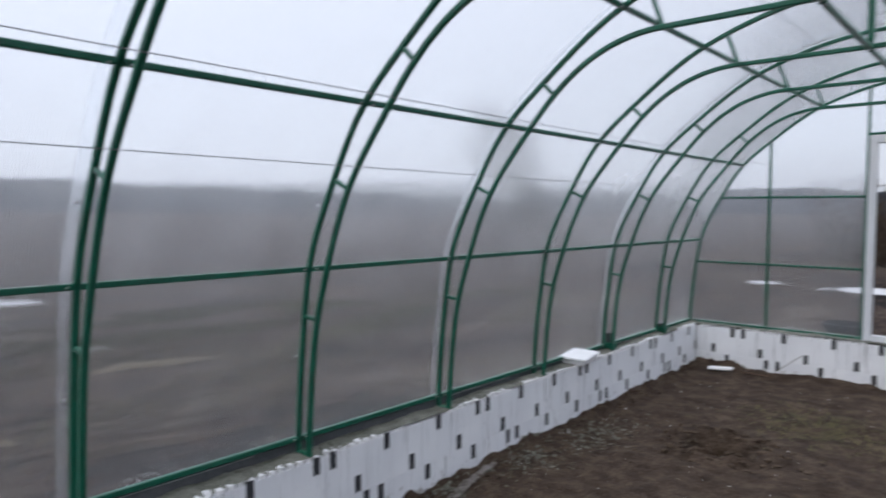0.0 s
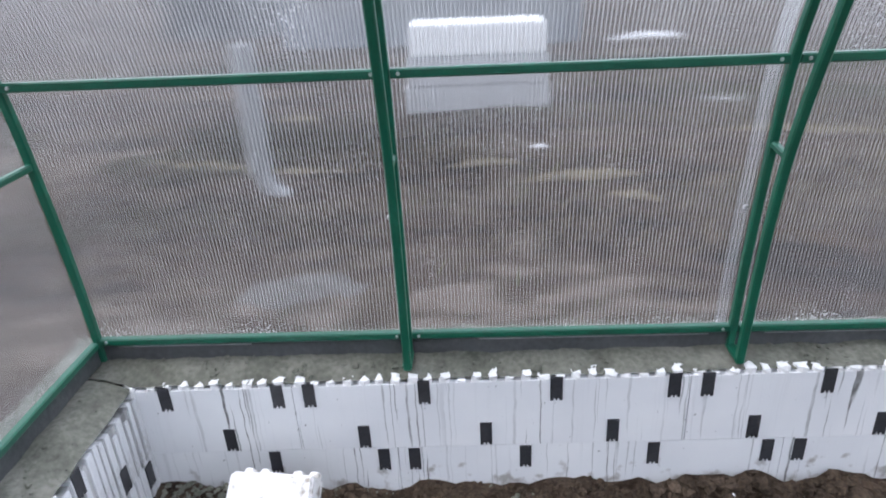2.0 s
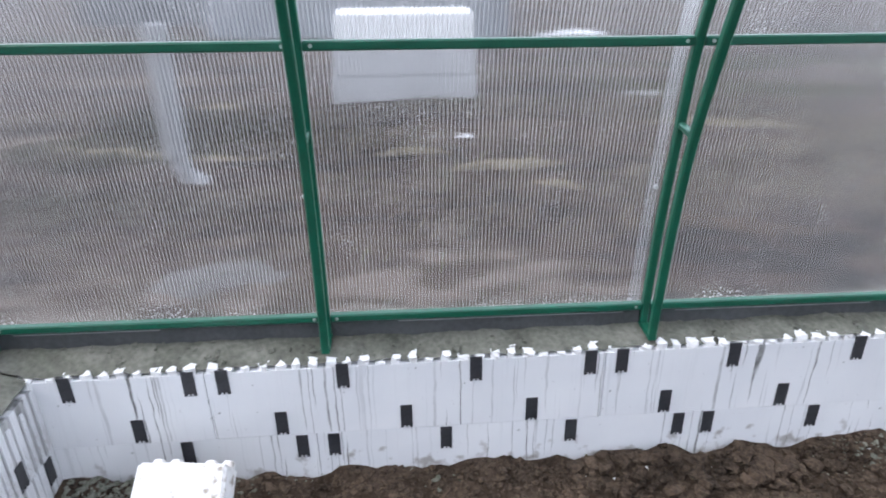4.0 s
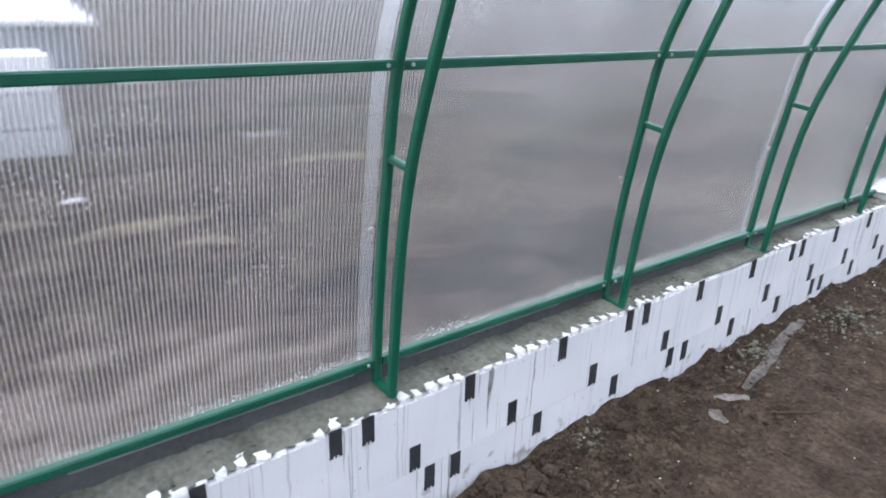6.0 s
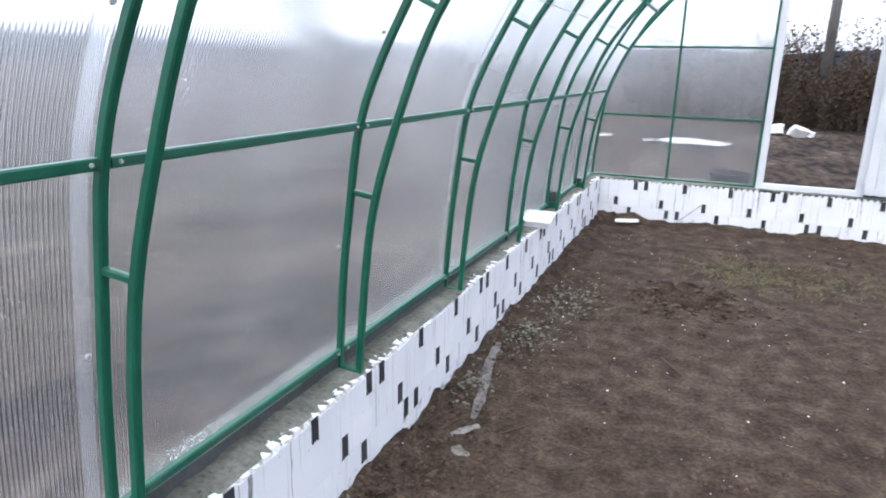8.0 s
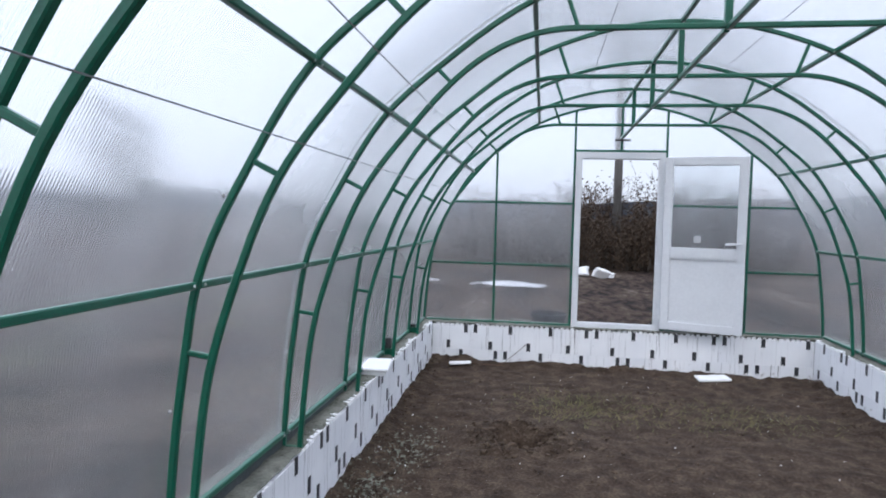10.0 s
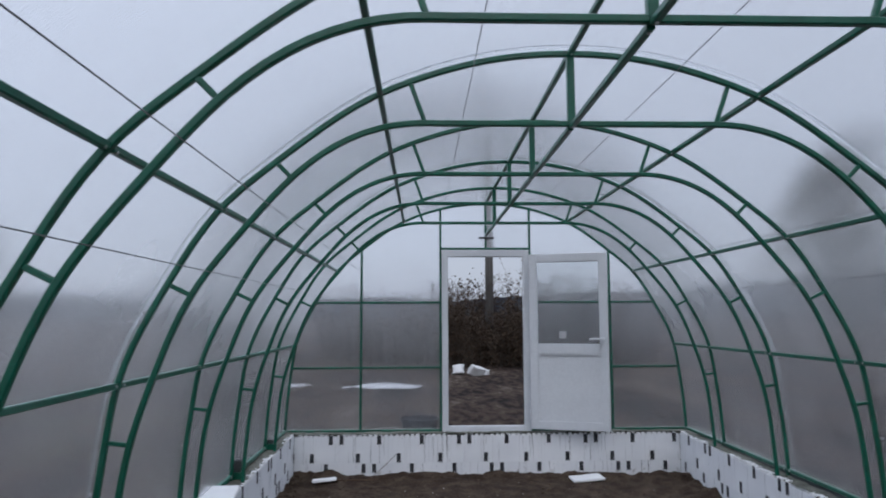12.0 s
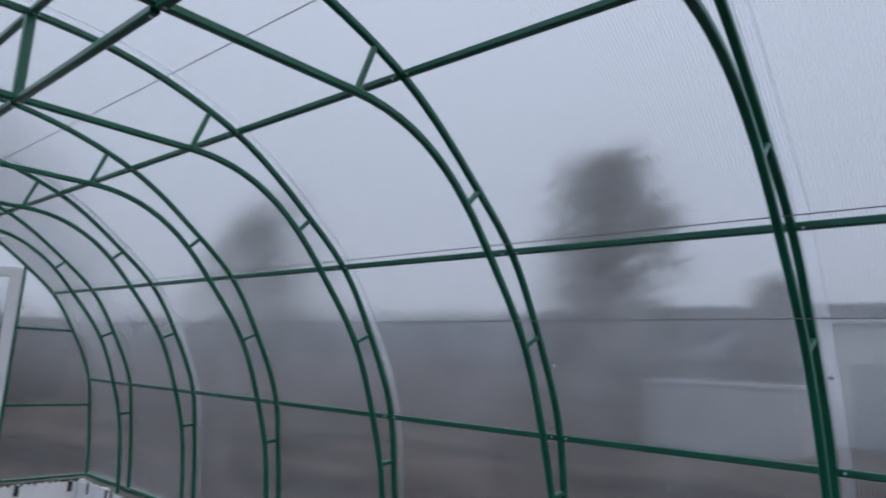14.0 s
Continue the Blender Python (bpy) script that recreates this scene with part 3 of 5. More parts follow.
for s in (-1, 1):
    straight("base_rail", s * RAIL_X, RAIL_Z, Y_BACK, Y_FAR, "green steel base rail along the plinth")
    straight("purlin", s * 1.861, 1.275, Y_BACK, Y_FAR, "green steel lower side purlin")
    straight("purlin", s * 1.469, 1.997, Y_BACK, Y_FAR, "green steel upper side purlin")
    straight("purlin", s * 0.816, 2.489, Y_BACK, Y_FAR, "green steel roof purlin")
straight("ridge_purlin", 0, 2.672, Y_BACK, Y_FAR, "green steel ridge purlin at the arch tops")
straight("tie_purlin", 0, 2.351, Y_BACK, Y_FAR - 0.0, "green steel purlin along the middle of the tie bars")


def edge_board(name, x0, x1, y0, y1):
    tagged(part(name, box(x0, x1, y0, y1, top_z(y0) - 0.002, RAIL_Z - 0.016, 0.003), BOARD), "dark grey damp sealing board under the base rail", "board", kind="structure")


for s in (-1, 1):
    edge_board("trim_board", min(s * 1.955, s * 1.990), max(s * 1.955, s * 1.990), Y_BACK, Y_FAR)
edge_board("trim_board", -1.94, 1.94, Y_BACK - 0.035, Y_BACK)
edge_board("trim_board", -1.94, -0.46, Y_FAR + 0.003, Y_FAR + 0.035)
edge_board("trim_board", 0.45, 1.94, Y_FAR + 0.003, Y_FAR + 0.035)


for s in (-1, 1):
    for a, b in ((-0.93, -0.50), (0.22, 0.93), (1.10, 1.75), (3.1, 3.7), (5.2, 5.8)):
        x0, x1 = sorted((s * 1.9515, s * 1.9545))
        tagged(part("trim_seal", box(x0, x1, a, b, 0.434, 0.437), DULL), "thin white sealing edge showing under the base rail", "seal", kind="structure")


# ---- end frames ----
JL, JR = -0.452, 0.437


def end_frame(y, door):
    e = thing("end_frame", "green steel end frame of the arch" + (" with a door opening" if door else ""), "end frame", at=(0, y, 0))
    part("arch_tube", sweep([in_rib(p) for p in OUTER], TUBE, TUBE, (0, 1, 0)), GREEN, e)
    for x in (-1.230, 1.230) + ((JL, JR) if door else (-0.4, 0.4)):
        part("post", sweep([(x, 0, 0.44), (x, 0, profile_z(x) - 0.01)], 0.022, 0.022, (0, 1, 0)), GREEN, e)
    for z in (1.687, 1.055):
        for s in (-1, 1):
            inner = JL if s < 0 else JR
            part("crossbar", sweep([(s * (profile_x(z) - 0.012), 0, z), (inner + s * 0.011 if door else 0, 0, z)], 0.020, 0.020, (0, 1, 0)), GREEN, e)
    for s in (-1, 1):
        inner = (JL if s < 0 else JR) if door else 0
        part("sill_bar", sweep([(s * 1.93, 0, RAIL_Z - 0.004), (inner, 0, RAIL_Z - 0.004)], 0.024, 0.024, (0, 1, 0)), GREEN, e)
    if door:
        part("lintel", sweep([(JL, 0, 2.220), (JR, 0, 2.220)], 0.022, 0.022, (0, 1, 0)), GREEN, e)
        part("post", sweep([(0.0, 0, 2.224), (0.0, 0, 2.655)], 0.022, 0.022, (0, 1, 0)), GREEN, e)
        part("bracket", sweep([(-0.07, -0.03, 2.325), (0.08, -0.03, 2.325)], 0.02, 0.02, (0, 1, 0)), BOARD, e)
    return e


end_frame(Y_FAR, True)
end_frame(Y_BACK, False)


# ---- polycarbonate ----
def roof_sheet(y0, y1, lift, parent):
    bm = bmesh.new()
    ny = 2
    shells, shells_faces = [], []
    for off in (0.0, 0.006):
        rows = []
        for i, p in enumerate(OUTER):
            a, b = OUTER[max(i - 1, 0)], OUTER[min(i + 1, len(OUTER) - 1)]
            d = Vector((b[0] - a[0], b[1] - a[1])).normalized()
            nx, nz = -d.y, d.x
            if nx * p[0] + nz * (p[1] - 1.0) < 0:
                nx, nz = -nx, -nz
            g = TUBE / 2 + 0.003 + lift + off
            rows.append([bm.verts.new((p[0] + nx * g, y0 + (y1 - y0) * j / ny, max(p[1], 0.40) + nz * g)) for j in range(ny + 1)])
        shells.append(rows)
        shells_faces.append([bm.faces.new((a[j], a[j + 1], b[j + 1], b[j])) for a, b in zip(rows, rows[1:]) for j in range(ny)])
    for f in shells_faces[0]:
        f.normal_flip()
    for j in (0, ny):
        for i in range(len(OUTER) - 1):
            bm.faces.new([bm.verts.new(v.co) for v in (shells[0][i][j], shells[0][i + 1][j], shells[1][i + 1][j], shells[1][i][j])])
    cross = []
    for k in range(math.ceil((y0 + 0.002) / PITCH), int((y1 - 0.002) / PITCH)):
        for i in range(0, len(OUTER) - 1, 2):
            a, b = shells[0], shells[1]
            quad = [bm.verts.new((v.co.x, k * PITCH + PITCH / 4, v.co.z)) for v in (a[i][0], a[i + 2][0], b[i + 2][0], b[i][0])]
            cross.append(bm.faces.new(quad))
    for f in cross:
        f.material_index = 1
    ob = part("sheet", bm, SHEET, parent, smooth=True)
    ob.data.materials.append(WEB)
    ob.visible_shadow = False
    return ob


cover = thing("roof_cover", "hazy ribbed clear polycarbonate sheets bent over the arches, beaded with condensation", "cover", kind="structure")
for i, (a, b) in enumerate(((-1.02, 0.985), (0.95, 2.985), (2.95, 4.985), (4.95, 6.945))):
    roof_sheet(a, b, 0.008 * (i % 2), cover)


def end_sheet(y, spans, parent):
    """Flat sheets between the posts, cut to the curve of the arch; spans: x from, to, and lowest z."""
    for x0, x1, z0 in spans:
        bm = bmesh.new()
        n = max(4, round((x1 - x0) / 0.06))
        cols = []
        for i in range(n + 1):
            x = x0 + (x1 - x0) * i / n
            zt = max(profile_z(x) if abs(x) < 1.948 else z0, z0 + 0.01)
            cols.append([bm.verts.new((x, y + d, z)) for d, z in ((0, z0), (0, zt), (0.006, zt), (0.006, z0))])
        for a, b in zip(cols, cols[1:]):
            for k in range(4):
                bm.faces.new((a[k], b[k], b[(k + 1) % 4], a[(k + 1) % 4]))
        bm.faces.new(cols[0])
        bm.faces.new(cols[-1][::-1])
        bmesh.ops.recalc_face_normals(bm, faces=bm.faces[:])
        for k in range(math.ceil((x0 + 0.002) / PITCH), int((x1 - 0.002) / PITCH)):
            x = k * PITCH + PITCH / 4
            zt = max(profile_z(x) if abs(x) < 1.948 else z0, z0 + 0.01)
            bm.faces.new([bm.verts.new((x, y + d, z)) for d, z in ((0.0004, z0), (0.0004, zt), (0.0056, zt), (0.0056, z0))]).material_index = 1
        ob = part("sheet", bm, SHEET_END, parent)
        ob.data.materials.append(WEB)
        ob.visible_shadow = False


wall_far = thing("wall_far", "flat polycarbonate door wall, hazy and ribbed", "wall", kind="structure")
end_sheet(Y_FAR + 0.018, ((-1.945, -0.442, 0.40), (-0.439, 0.424, 2.210), (0.427, 1.945, 0.40)), wall_far)
wall_back = thing("wall_back", "flat polycarbonate end wall, hazy and ribbed", "wall", kind="structure")
end_sheet(Y_BACK - 0.024, ((-1.945, -0.002, 0.40), (0.002, 1.945, 0.40)), wall_back)


# ---- the door ----
def bar(x0, x1, z0, z1, y0, y1, bevel=0.006):
    return box(x0, x1, y0, y1, z0, z1, bevel)


def door_frame():
    d = thing("door_1", "white plastic glazed door frame with its door standing open", "door", kind="structure", at=(0, Y_FAR, 0))
    x0, x1, z0, z1, w = JL + 0.013, JR - 0.013, 0.432, 2.206, 0.060
    part("jamb", bar(x0, x0 + w, z0, z1, -0.035, 0.03), PVC, d)
    part("jamb", bar(x1 - w, x1, z0, z1, -0.035, 0.03), PVC, d)
    part("head", bar(x0 + w, x1 - w, z1 - w - 0.01, z1, -0.034, 0.029), PVC, d)
    part("threshold", bar(x0 + w, x1 - w, z0, z0 + 0.062, -0.034, 0.029), PVC, d)
    return d


door_frame()


def door_leaf():
    w, z0, z1, f = 0.745, 0.474, 2.152, 0.080
    d = thing("door_leaf", "open white plastic door, glazed above a solid white lower panel", "door", at=(JR - 0.012, Y_FAR - 0.045, 0))
    part("stile", bar(0.0, f, z0, z1, -0.06, 0), PVC, d)
    part("stile", bar(w - f, w, z0, z1, -0.06, 0), PVC, d)
    part("top_rail", bar(f, w - f, z1 - f, z1, -0.059, -0.001), PVC, d)
    part("mid_rail", bar(f, w - f, 1.185, 1.285, -0.059, -0.001), PVC, d)
    part("bottom_rail", bar(f, w - f, z0, z0 + f, -0.059, -0.001), PVC, d)
    part("lower_panel", bar(f, w - f, z0 + f, 1.185, -0.042, -0.018, 0.002), PVC, d)
    part("bead", bar(f, w - f, 1.172, 1.185, -0.056, -0.042, 0.003), PVC, d, "grey shadowed glazing bead")
    g = part("pane", box(f, w - f, -0.040, -0.020, 1.285, z1 - f), GLASS, d, "clear glass pane")
    g.visible_shadow = False
    part("sticker", box(0.285, 0.350, -0.0425, -0.041, 1.335, 1.402), PALE_GREY, d, "small white label on the glass")
    h = part("handle", bar(w - 0.065, w - 0.025, 1.25, 1.42, -0.071, -0.06, 0.004), PVC, d, "white lever handle")
    part("lever", sweep([(w - 0.045, -0.068, 1.335), (w - 0.045, -0.11, 1.335), (w - 0.055, -0.115, 1.335), (w - 0.175, -0.115, 1.33)], 0.02, 0.02, (0, 0, 1)), PVC, h)
    for z in (0.62, 1.95):
        bm = bmesh.new()
        bmesh.ops.create_cone(bm, cap_ends=True, segments=10, radius1=0.009, radius2=0.009, depth=0.09, matrix=Matrix.Translation((-0.004, -0.062, z)))
        part("hinge", bm, PVC, d)
    d.rotation_euler = (0, 0, radians(-17))
    return d


door_leaf()


# ---- wires stretched under the sheets ----
for x, z in ((-1.231, 1.986), (-1.485, 1.732), (-0.42, 2.60), (1.40, 2.018), (1.485, 1.732), (0.46, 2.60)):
    bm = sweep([(x, Y_BACK, z), (x, 3, z - 0.004), (x, Y_FAR, z)], 0.0035, 0.0035, (1, 0, 0), 0.001)
    tagged(part("stretched_wire", bm, WIRE), "thin grey wire stretched along the arch under the sheets", "wire", "stretched wires")

# ---- things on the plinth and on the soil ----
def frustum(w0, d0, w1, d1, h, bevel=0.006):
    bm = bmesh.new()
    lo = [bm.verts.new((sx * w0 / 2, sy * d0 / 2, 0)) for sx, sy in ((-1, -1), (1, -1), (1, 1), (-1, 1))]
    hi = [bm.verts.new((sx * w1 / 2, sy * d1 / 2, h)) for sx, sy in ((-1, -1), (1, -1), (1, 1), (-1, 1))]
    bm.faces.new(lo[::-1])
    bm.faces.new(hi)
    for k in range(4):
        bm.faces.new((lo[k], lo[(k + 1) % 4], hi[(k + 1) % 4], hi[k]))
    bmesh.ops.bevel(bm, geom=bm.edges[:], offset=bevel, segments=2, affect="EDGES")
    return bm


def tray():
    t = thing("foam_tray", "upturned white foam tray lying on the plinth edge", "tray", at=(-1.895, 4.52, mortar_z(-1.895, 4.52) - 0.004))
    part("bowl", frustum(0.17, 0.24, 0.20, 0.27, 0.045), FOAM_CLEAN, t)
    part("rim", frustum(0.225, 0.295, 0.215, 0.285, 0.014, 0.004), FOAM_CLEAN, t).location = (0, 0, 0.045)
    t.rotation_euler = (0.05, 0.02, 0.12)


tray()


def clamp(y, h):
    c = thing("foot_clamp", "dark green steel clamp at the foot of a rib", "clamp", "foot clamps", at=(-1.915, y, mortar_z(-1.915, y)))
    part("plate", box(-0.045, 0.045, -0.03, 0.03, 0, 0.05, 0.004), GREEN, c)
    part("block", box(-0.03, 0.02, -0.028, 0.028, 0.05, h, 0.004), BOARD, c, "black rubber block")


clamp(5.055, 0.13)
clamp(6.05, 0.08)


def ragged_block(w, d, h, seed):
    """A broken foam block with uneven faces."""
    bm = bmesh.new()
    bmesh.ops.create_cube(bm, size=1, matrix=Matrix.Translation((0, 0, h / 2)) @ Matrix.Diagonal((w, d, h, 1)))
    bmesh.ops.bevel(bm, geom=bm.edges[:], offset=0.008, segments=2, affect="EDGES")
    bmesh.ops.subdivide_edges(bm, edges=[e for e in bm.edges if e.calc_length() > 0.03], cuts=7, use_grid_fill=True)
    for v in bm.verts:
        v.co += Vector((noise.noise(v.co * 14 + Vector((seed, 0, 0))), noise.noise(v.co * 14 + Vector((0, seed, 0))), noise.noise(v.co * 14 + Vector((0, 0, seed))))) * 0.005
    return bm


SCUFFED = noisy("scuffed_foam", [(0.36, (0.35, 0.31, 0.27)), (0.44, (0.76, 0.75, 0.74)), (0.7, (0.88, 0.88, 0.89))], 16, 0.7, 45, 0.5, dist=0.003)
blk = thing("foam_block", "scuffed white foam formwork block leaning near the plinth corner", "foam block", "loose foam blocks", at=(-1.465, -0.40, 0.012))
part("body", ragged_block(0.25, 0.10, 0.25, 3), SCUFFED, blk)
for i in (0, 1, 3, 4):
    part("knob", box(-0.111 + i * 0.05, -0.083 + i * 0.05, 0.012, 0.046, 0.245, 0.268, 0.004), SCUFFED, blk)
part("slot", box(0.045, 0.053, -0.0535, -0.045, 0.01, 0.13), BOARD, blk)
blk.rotation_euler = (radians(-52), 0, radians(84))
blk2 = thing("foam_block", "broken corner of white foam block lying on the soil", "foam block", "loose foam blocks", at=(-1.27, -0.55, 0.0))
part("body", ragged_block(0.26, 0.14, 0.18, 8), SCUFFED, blk2)
blk2.rotation_euler = (radians(-30), radians(14), radians(48))

lad = thing("tie_ladder", "small grey plastic formwork tie like a ladder", "plastic tie", at=(-1.60, -0.20, soil_z(-1.60, -0.20) + 0.008))
for s in (-1, 1):
    part("stile", box(s * 0.024 - 0.003, s * 0.024 + 0.003, -0.006, 0.006, 0, 0.11), BOARD, lad)
for i in range(3):
    part("rung", box(-0.021, 0.021, -0.005, 0.005, 0.010 + i * 0.04, 0.018 + i * 0.04), BOARD, lad)
lad.rotation_euler = (radians(-68), 0, radians(78))


def plate(name, label, x, y, w, d, h, rz, material, group="", lift=0.0):
    o = part(name, ragged_block(w, d, h, x * 7 + y), material)
    o.location, o.rotation_euler = (x, y, soil_z(x, y) + lift), (radians(2), radians(-3), radians(rz))
    return tagged(o, label, name.replace("_", " "), group)


plate("foam_slab", "flat white foam offcut lying on the soil by the door wall", 0.88, 6.50, 0.30, 0.17, 0.022, 6, FOAM_CLEAN, "foam offcuts")
plate("foam_slab", "flat white foam offcut half under soil in the far corner", -1.52, 6.48, 0.22, 0.09, 0.02, 12, FOAM_CLEAN, "foam offcuts", 0.02)
PALE = noisy("dirty_paper", [(0.4, (0.18, 0.15, 0.13)), (0.6, (0.45, 0.42, 0.39))], 10, 0.6, 60, 0.3)
FILM = noisy("dirty_film", [(0.4, (0.09, 0.07, 0.06)), (0.6, (0.34, 0.31, 0.29))], 14, 0.3, 60, 0.4)


def scrap(name, label, pts, width, material, lift=0.012):
    """A crumpled strip lying along pts."""
    bm = bmesh.new()
    rows = []
    c = spline([(x, y) for x, y in pts], 26)
    for i, p in enumerate(c):
        d = Vector(c[min(i + 1, 25)]) - Vector(c[max(i - 1, 0)])
        side = Vector((-d.y, d.x)).normalized()
        w = width * (0.55 + 0.45 * math.sin(math.pi * (i + 2) / 29)) * (1 + 0.3 * noise.noise(Vector((i * 0.4, p[0], 0))))
        rows.append([])
        for k in range(5):
            q = Vector(p) + side * w * (k / 4 - 0.5)
            rows[-1].append(bm.verts.new((q.x, q.y, soil_z(q.x, q.y) + lift + 0.012 * noise.noise(Vector((q.x * 28, q.y * 28, 0))))))
    for a, b in zip(rows, rows[1:]):
        for k in range(4):
            bm.faces.new((a[k], a[k + 1], b[k + 1], b[k]))
    top = bm.faces[:]
    bmesh.ops.solidify(bm, geom=top, thickness=0.002)
    return tagged(part(name, bm, material, smooth=True), label, "scrap")


scrap("plastic_strip", "crumpled dirty strip of clear plastic film on the soil", [(-1.74, 3.27), (-1.71, 3.0), (-1.65, 2.75), (-1.62, 2.55)], 0.052, FILM)
scrap("plastic_scrap", "torn pale plastic scrap on the soil", [(-1.57, 2.50), (-1.61, 2.46), (-1.66, 2.38)], 0.036, PALE)
scrap("paper_scrap", "torn piece of pale paper on the soil", [(-1.61, 2.32), (-1.58, 2.29), (-1.54, 2.30)], 0.06, PALE)


def stick(pts, r, label="dry brown stick on the soil"):
    bm = sweep([(x, y, soil_z(x, y) + z) for x, y, z in pts], r, r, (0.3, 0.2, 0.9), r * 0.25)
    return tagged(part("stick", bm, TWIG), label, "stick", "sticks")


stick([(-1.05, 6.50, 0.04), (-1.3, 6.54, 0.02), (-1.55, 6.50, 0.02)], 0.012)
stick([(-0.88, 6.66, 0.20), (-1.0, 6.60, 0.10), (-1.12, 6.54, 0.03)], 0.008)
stick([(-1.36, 2.62, 0.01), (-1.48, 2.48, 0.012)], 0.007)
stick([(-0.92, 3.55, 0.012), (-0.84, 3.43, 0.012), (-0.80, 3.40, 0.01)], 0.008, "short dark stick on the soil")
stick([(-1.02, 4.25, 0.05), (-0.95, 4.12, 0.03), (-0.92, 4.22, 0.02)], 0.01, "bent root sticking out of dug soil")
stick([(-1.60, 0.10, 0.01), (-1.58, 0.25, 0.05), (-1.66, 0.36, 0.10)], 0.008, "curved dry root by the foam wall")
stick([(-1.62, 0.02, 0.02), (-1.55, 0.18, 0.03), (-1.60, 0.34, 0.02)], 0.006, "curved dry root by the foam wall")


# ---- loose soil, rubble and crumbs ----
def lumps(name, label, category, material, places, kind="stuff"):
    """Many small irregular lumps in one mesh; places: x, y, z, size."""
    verts, faces = [], []
    ico = bmesh.new()
    bmesh.ops.create_icosphere(ico, subdivisions=1, radius=1)
    base = [v.co.copy() for v in ico.verts]
    tri = [tuple(v.index for v in f.verts) for f in ico.faces]
    ico.free()
    rng = random.Random(len(places))
    for x, y, z, s in places:
        o = len(verts)
        sq = Vector((rng.uniform(0.7, 1.3), rng.uniform(0.7, 1.3), rng.uniform(0.45, 0.8)))
        rot = Euler((rng.uniform(0, 6), rng.uniform(0, 6), rng.uniform(0, 6))).to_matrix()
        for b in base:
            p = rot @ (b * s * rng.uniform(0.55, 1.3))
            verts.append((x + p.x * sq.x, y + p.y * sq.y, z + p.z * sq.z))
        faces += [tuple(i + o for i in t) for t in tri]
    me = bpy.data.meshes.new(name)
    me.from_pydata(verts, [], faces)
    me.materials.append(material)
    return tagged(new(name, me), label, category, kind=kind)


rng = random.Random(11)
clods, crumbs, rubble = [], [], []
for _ in range(5200):
    x, y = rng.uniform(-1.76, 1.76), rng.uniform(-0.8, 6.74)
    if noise.noise(Vector((x * 1.3, y * 1.3, 5))) + 0.35 * noise.noise(Vector((x * 5, y * 5, 2))) > -0.12 or x < -1.3:
        s = 0.004 + 0.012 * rng.random() ** 3
        clods.append((x, y, soil_z(x, y) + s * 0.2, s))
for _ in range(700):
    y = rng.uniform(-0.8, 6.7)
    x = -1.825 + abs(rng.gauss(0, 0.10))
    s = 0.005 + 0.015 * rng.random() ** 3
    clods.append((x, y, soil_z(x, y) + s * 0.3, s))
    if rng.random() < 0.4:
        clods.append((-x, y, soil_z(-x, y) + s * 0.3, s))
for _ in range(3200):
    x, y = -1.825 + abs(rng.gauss(0, 0.30)), rng.uniform(-0.8, 4.8)
    s = 0.003 + 0.010 * rng.random() ** 2
    clods.append((x, y, soil_z(x, y) + s * 0.15, s))
for _ in range(330):
    a, r = rng.uniform(0, 6.28), rng.gauss(0.27, 0.09)
    x, y = -0.86 + r * math.cos(a), 4.52 + r * math.sin(a)
    s = 0.006 + 0.02 * rng.random() ** 2
    clods.append((x, y, soil_z(x, y) + s * 0.3, s))
for _ in range(150):
    x, y = rng.uniform(-1.7, 1.7), rng.uniform(-0.7, 6.7)
    s = 0.002 + 0.004 * rng.random() ** 3
    crumbs.append((x, y, soil_z(x, y) + s * 0.4, s))
for _ in range(70):
    x, y = -1.81 + abs(rng.gauss(0, 0.16)), rng.uniform(-0.3, 5)
    s = 0.0025 + 0.006 * rng.random() ** 3
    crumbs.append((x, y, soil_z(x, y) + s * 0.4, s))
for cx, cy, sp, n in ((-1.71, -0.66, 0.14, 1300), (-1.66, 3.50, 0.12, 700), (-1.56, 4.15, 0.18, 900), (-1.72, 2.80, 0.08, 420), (-1.76, 1.75, 0.06, 160), (-1.77, 0.35, 0.05, 30)):
    for _ in range(n):
        x, y = max(cx + rng.gauss(0, sp * 0.7), -1.83), max(cy + rng.gauss(0, sp * 1.4), -0.82)
        d = math.hypot((x - cx) / sp, (y - cy) / sp / 1.4)
        s = 0.003 + 0.011 * rng.random() ** 3
        (rubble if rng.random() < (0.9 if cy < 0 else 0.5) else clods).append((x, y, soil_z(x, y) + s * 0.1 + max(0, 0.07 * (1 - d)) * (1 if cy < 0 else 0.4), s))
lumpy = []
for _ in range(1500):
    y = rng.uniform(-0.8, 6.75)
    x = -rng.uniform(1.86, 1.95) if rng.random() < 0.8 else rng.uniform(1.86, 1.95)
    if noise.noise(Vector((y * 2.4, x, 3))) > -0.05:
        s = 0.003 + 0.011 * rng.random() ** 3
        lumpy.append((x, y, mortar_z(x, y), s))
for _ in range(260):
    x, s = rng.uniform(-1.75, 1.75), 0.003 + 0.011 * rng.random() ** 3
    y = FACE_BACK - rng.uniform(0.02, 0.12)
    lumpy.append((x, y, mortar_z(x, y), s))
for _ in range(5200):
    x, y = -1.835 + abs(rng.gauss(0, 0.22)), rng.uniform(-0.83, 2.6)
    s = 0.003 + 0.013 * rng.random() ** 3
    clods.append((x, y, soil_z(x, y) + s * 0.25, s))
for _ in range(260):
    x, y = -1.80 + abs(rng.gauss(0, 0.07)), rng.gauss(1.25, 0.22)
    s = 0.008 + 0.03 * rng.random() ** 3
    clods.append((x, y, soil_z(x, y) + s * 0.4 + 0.01, s))
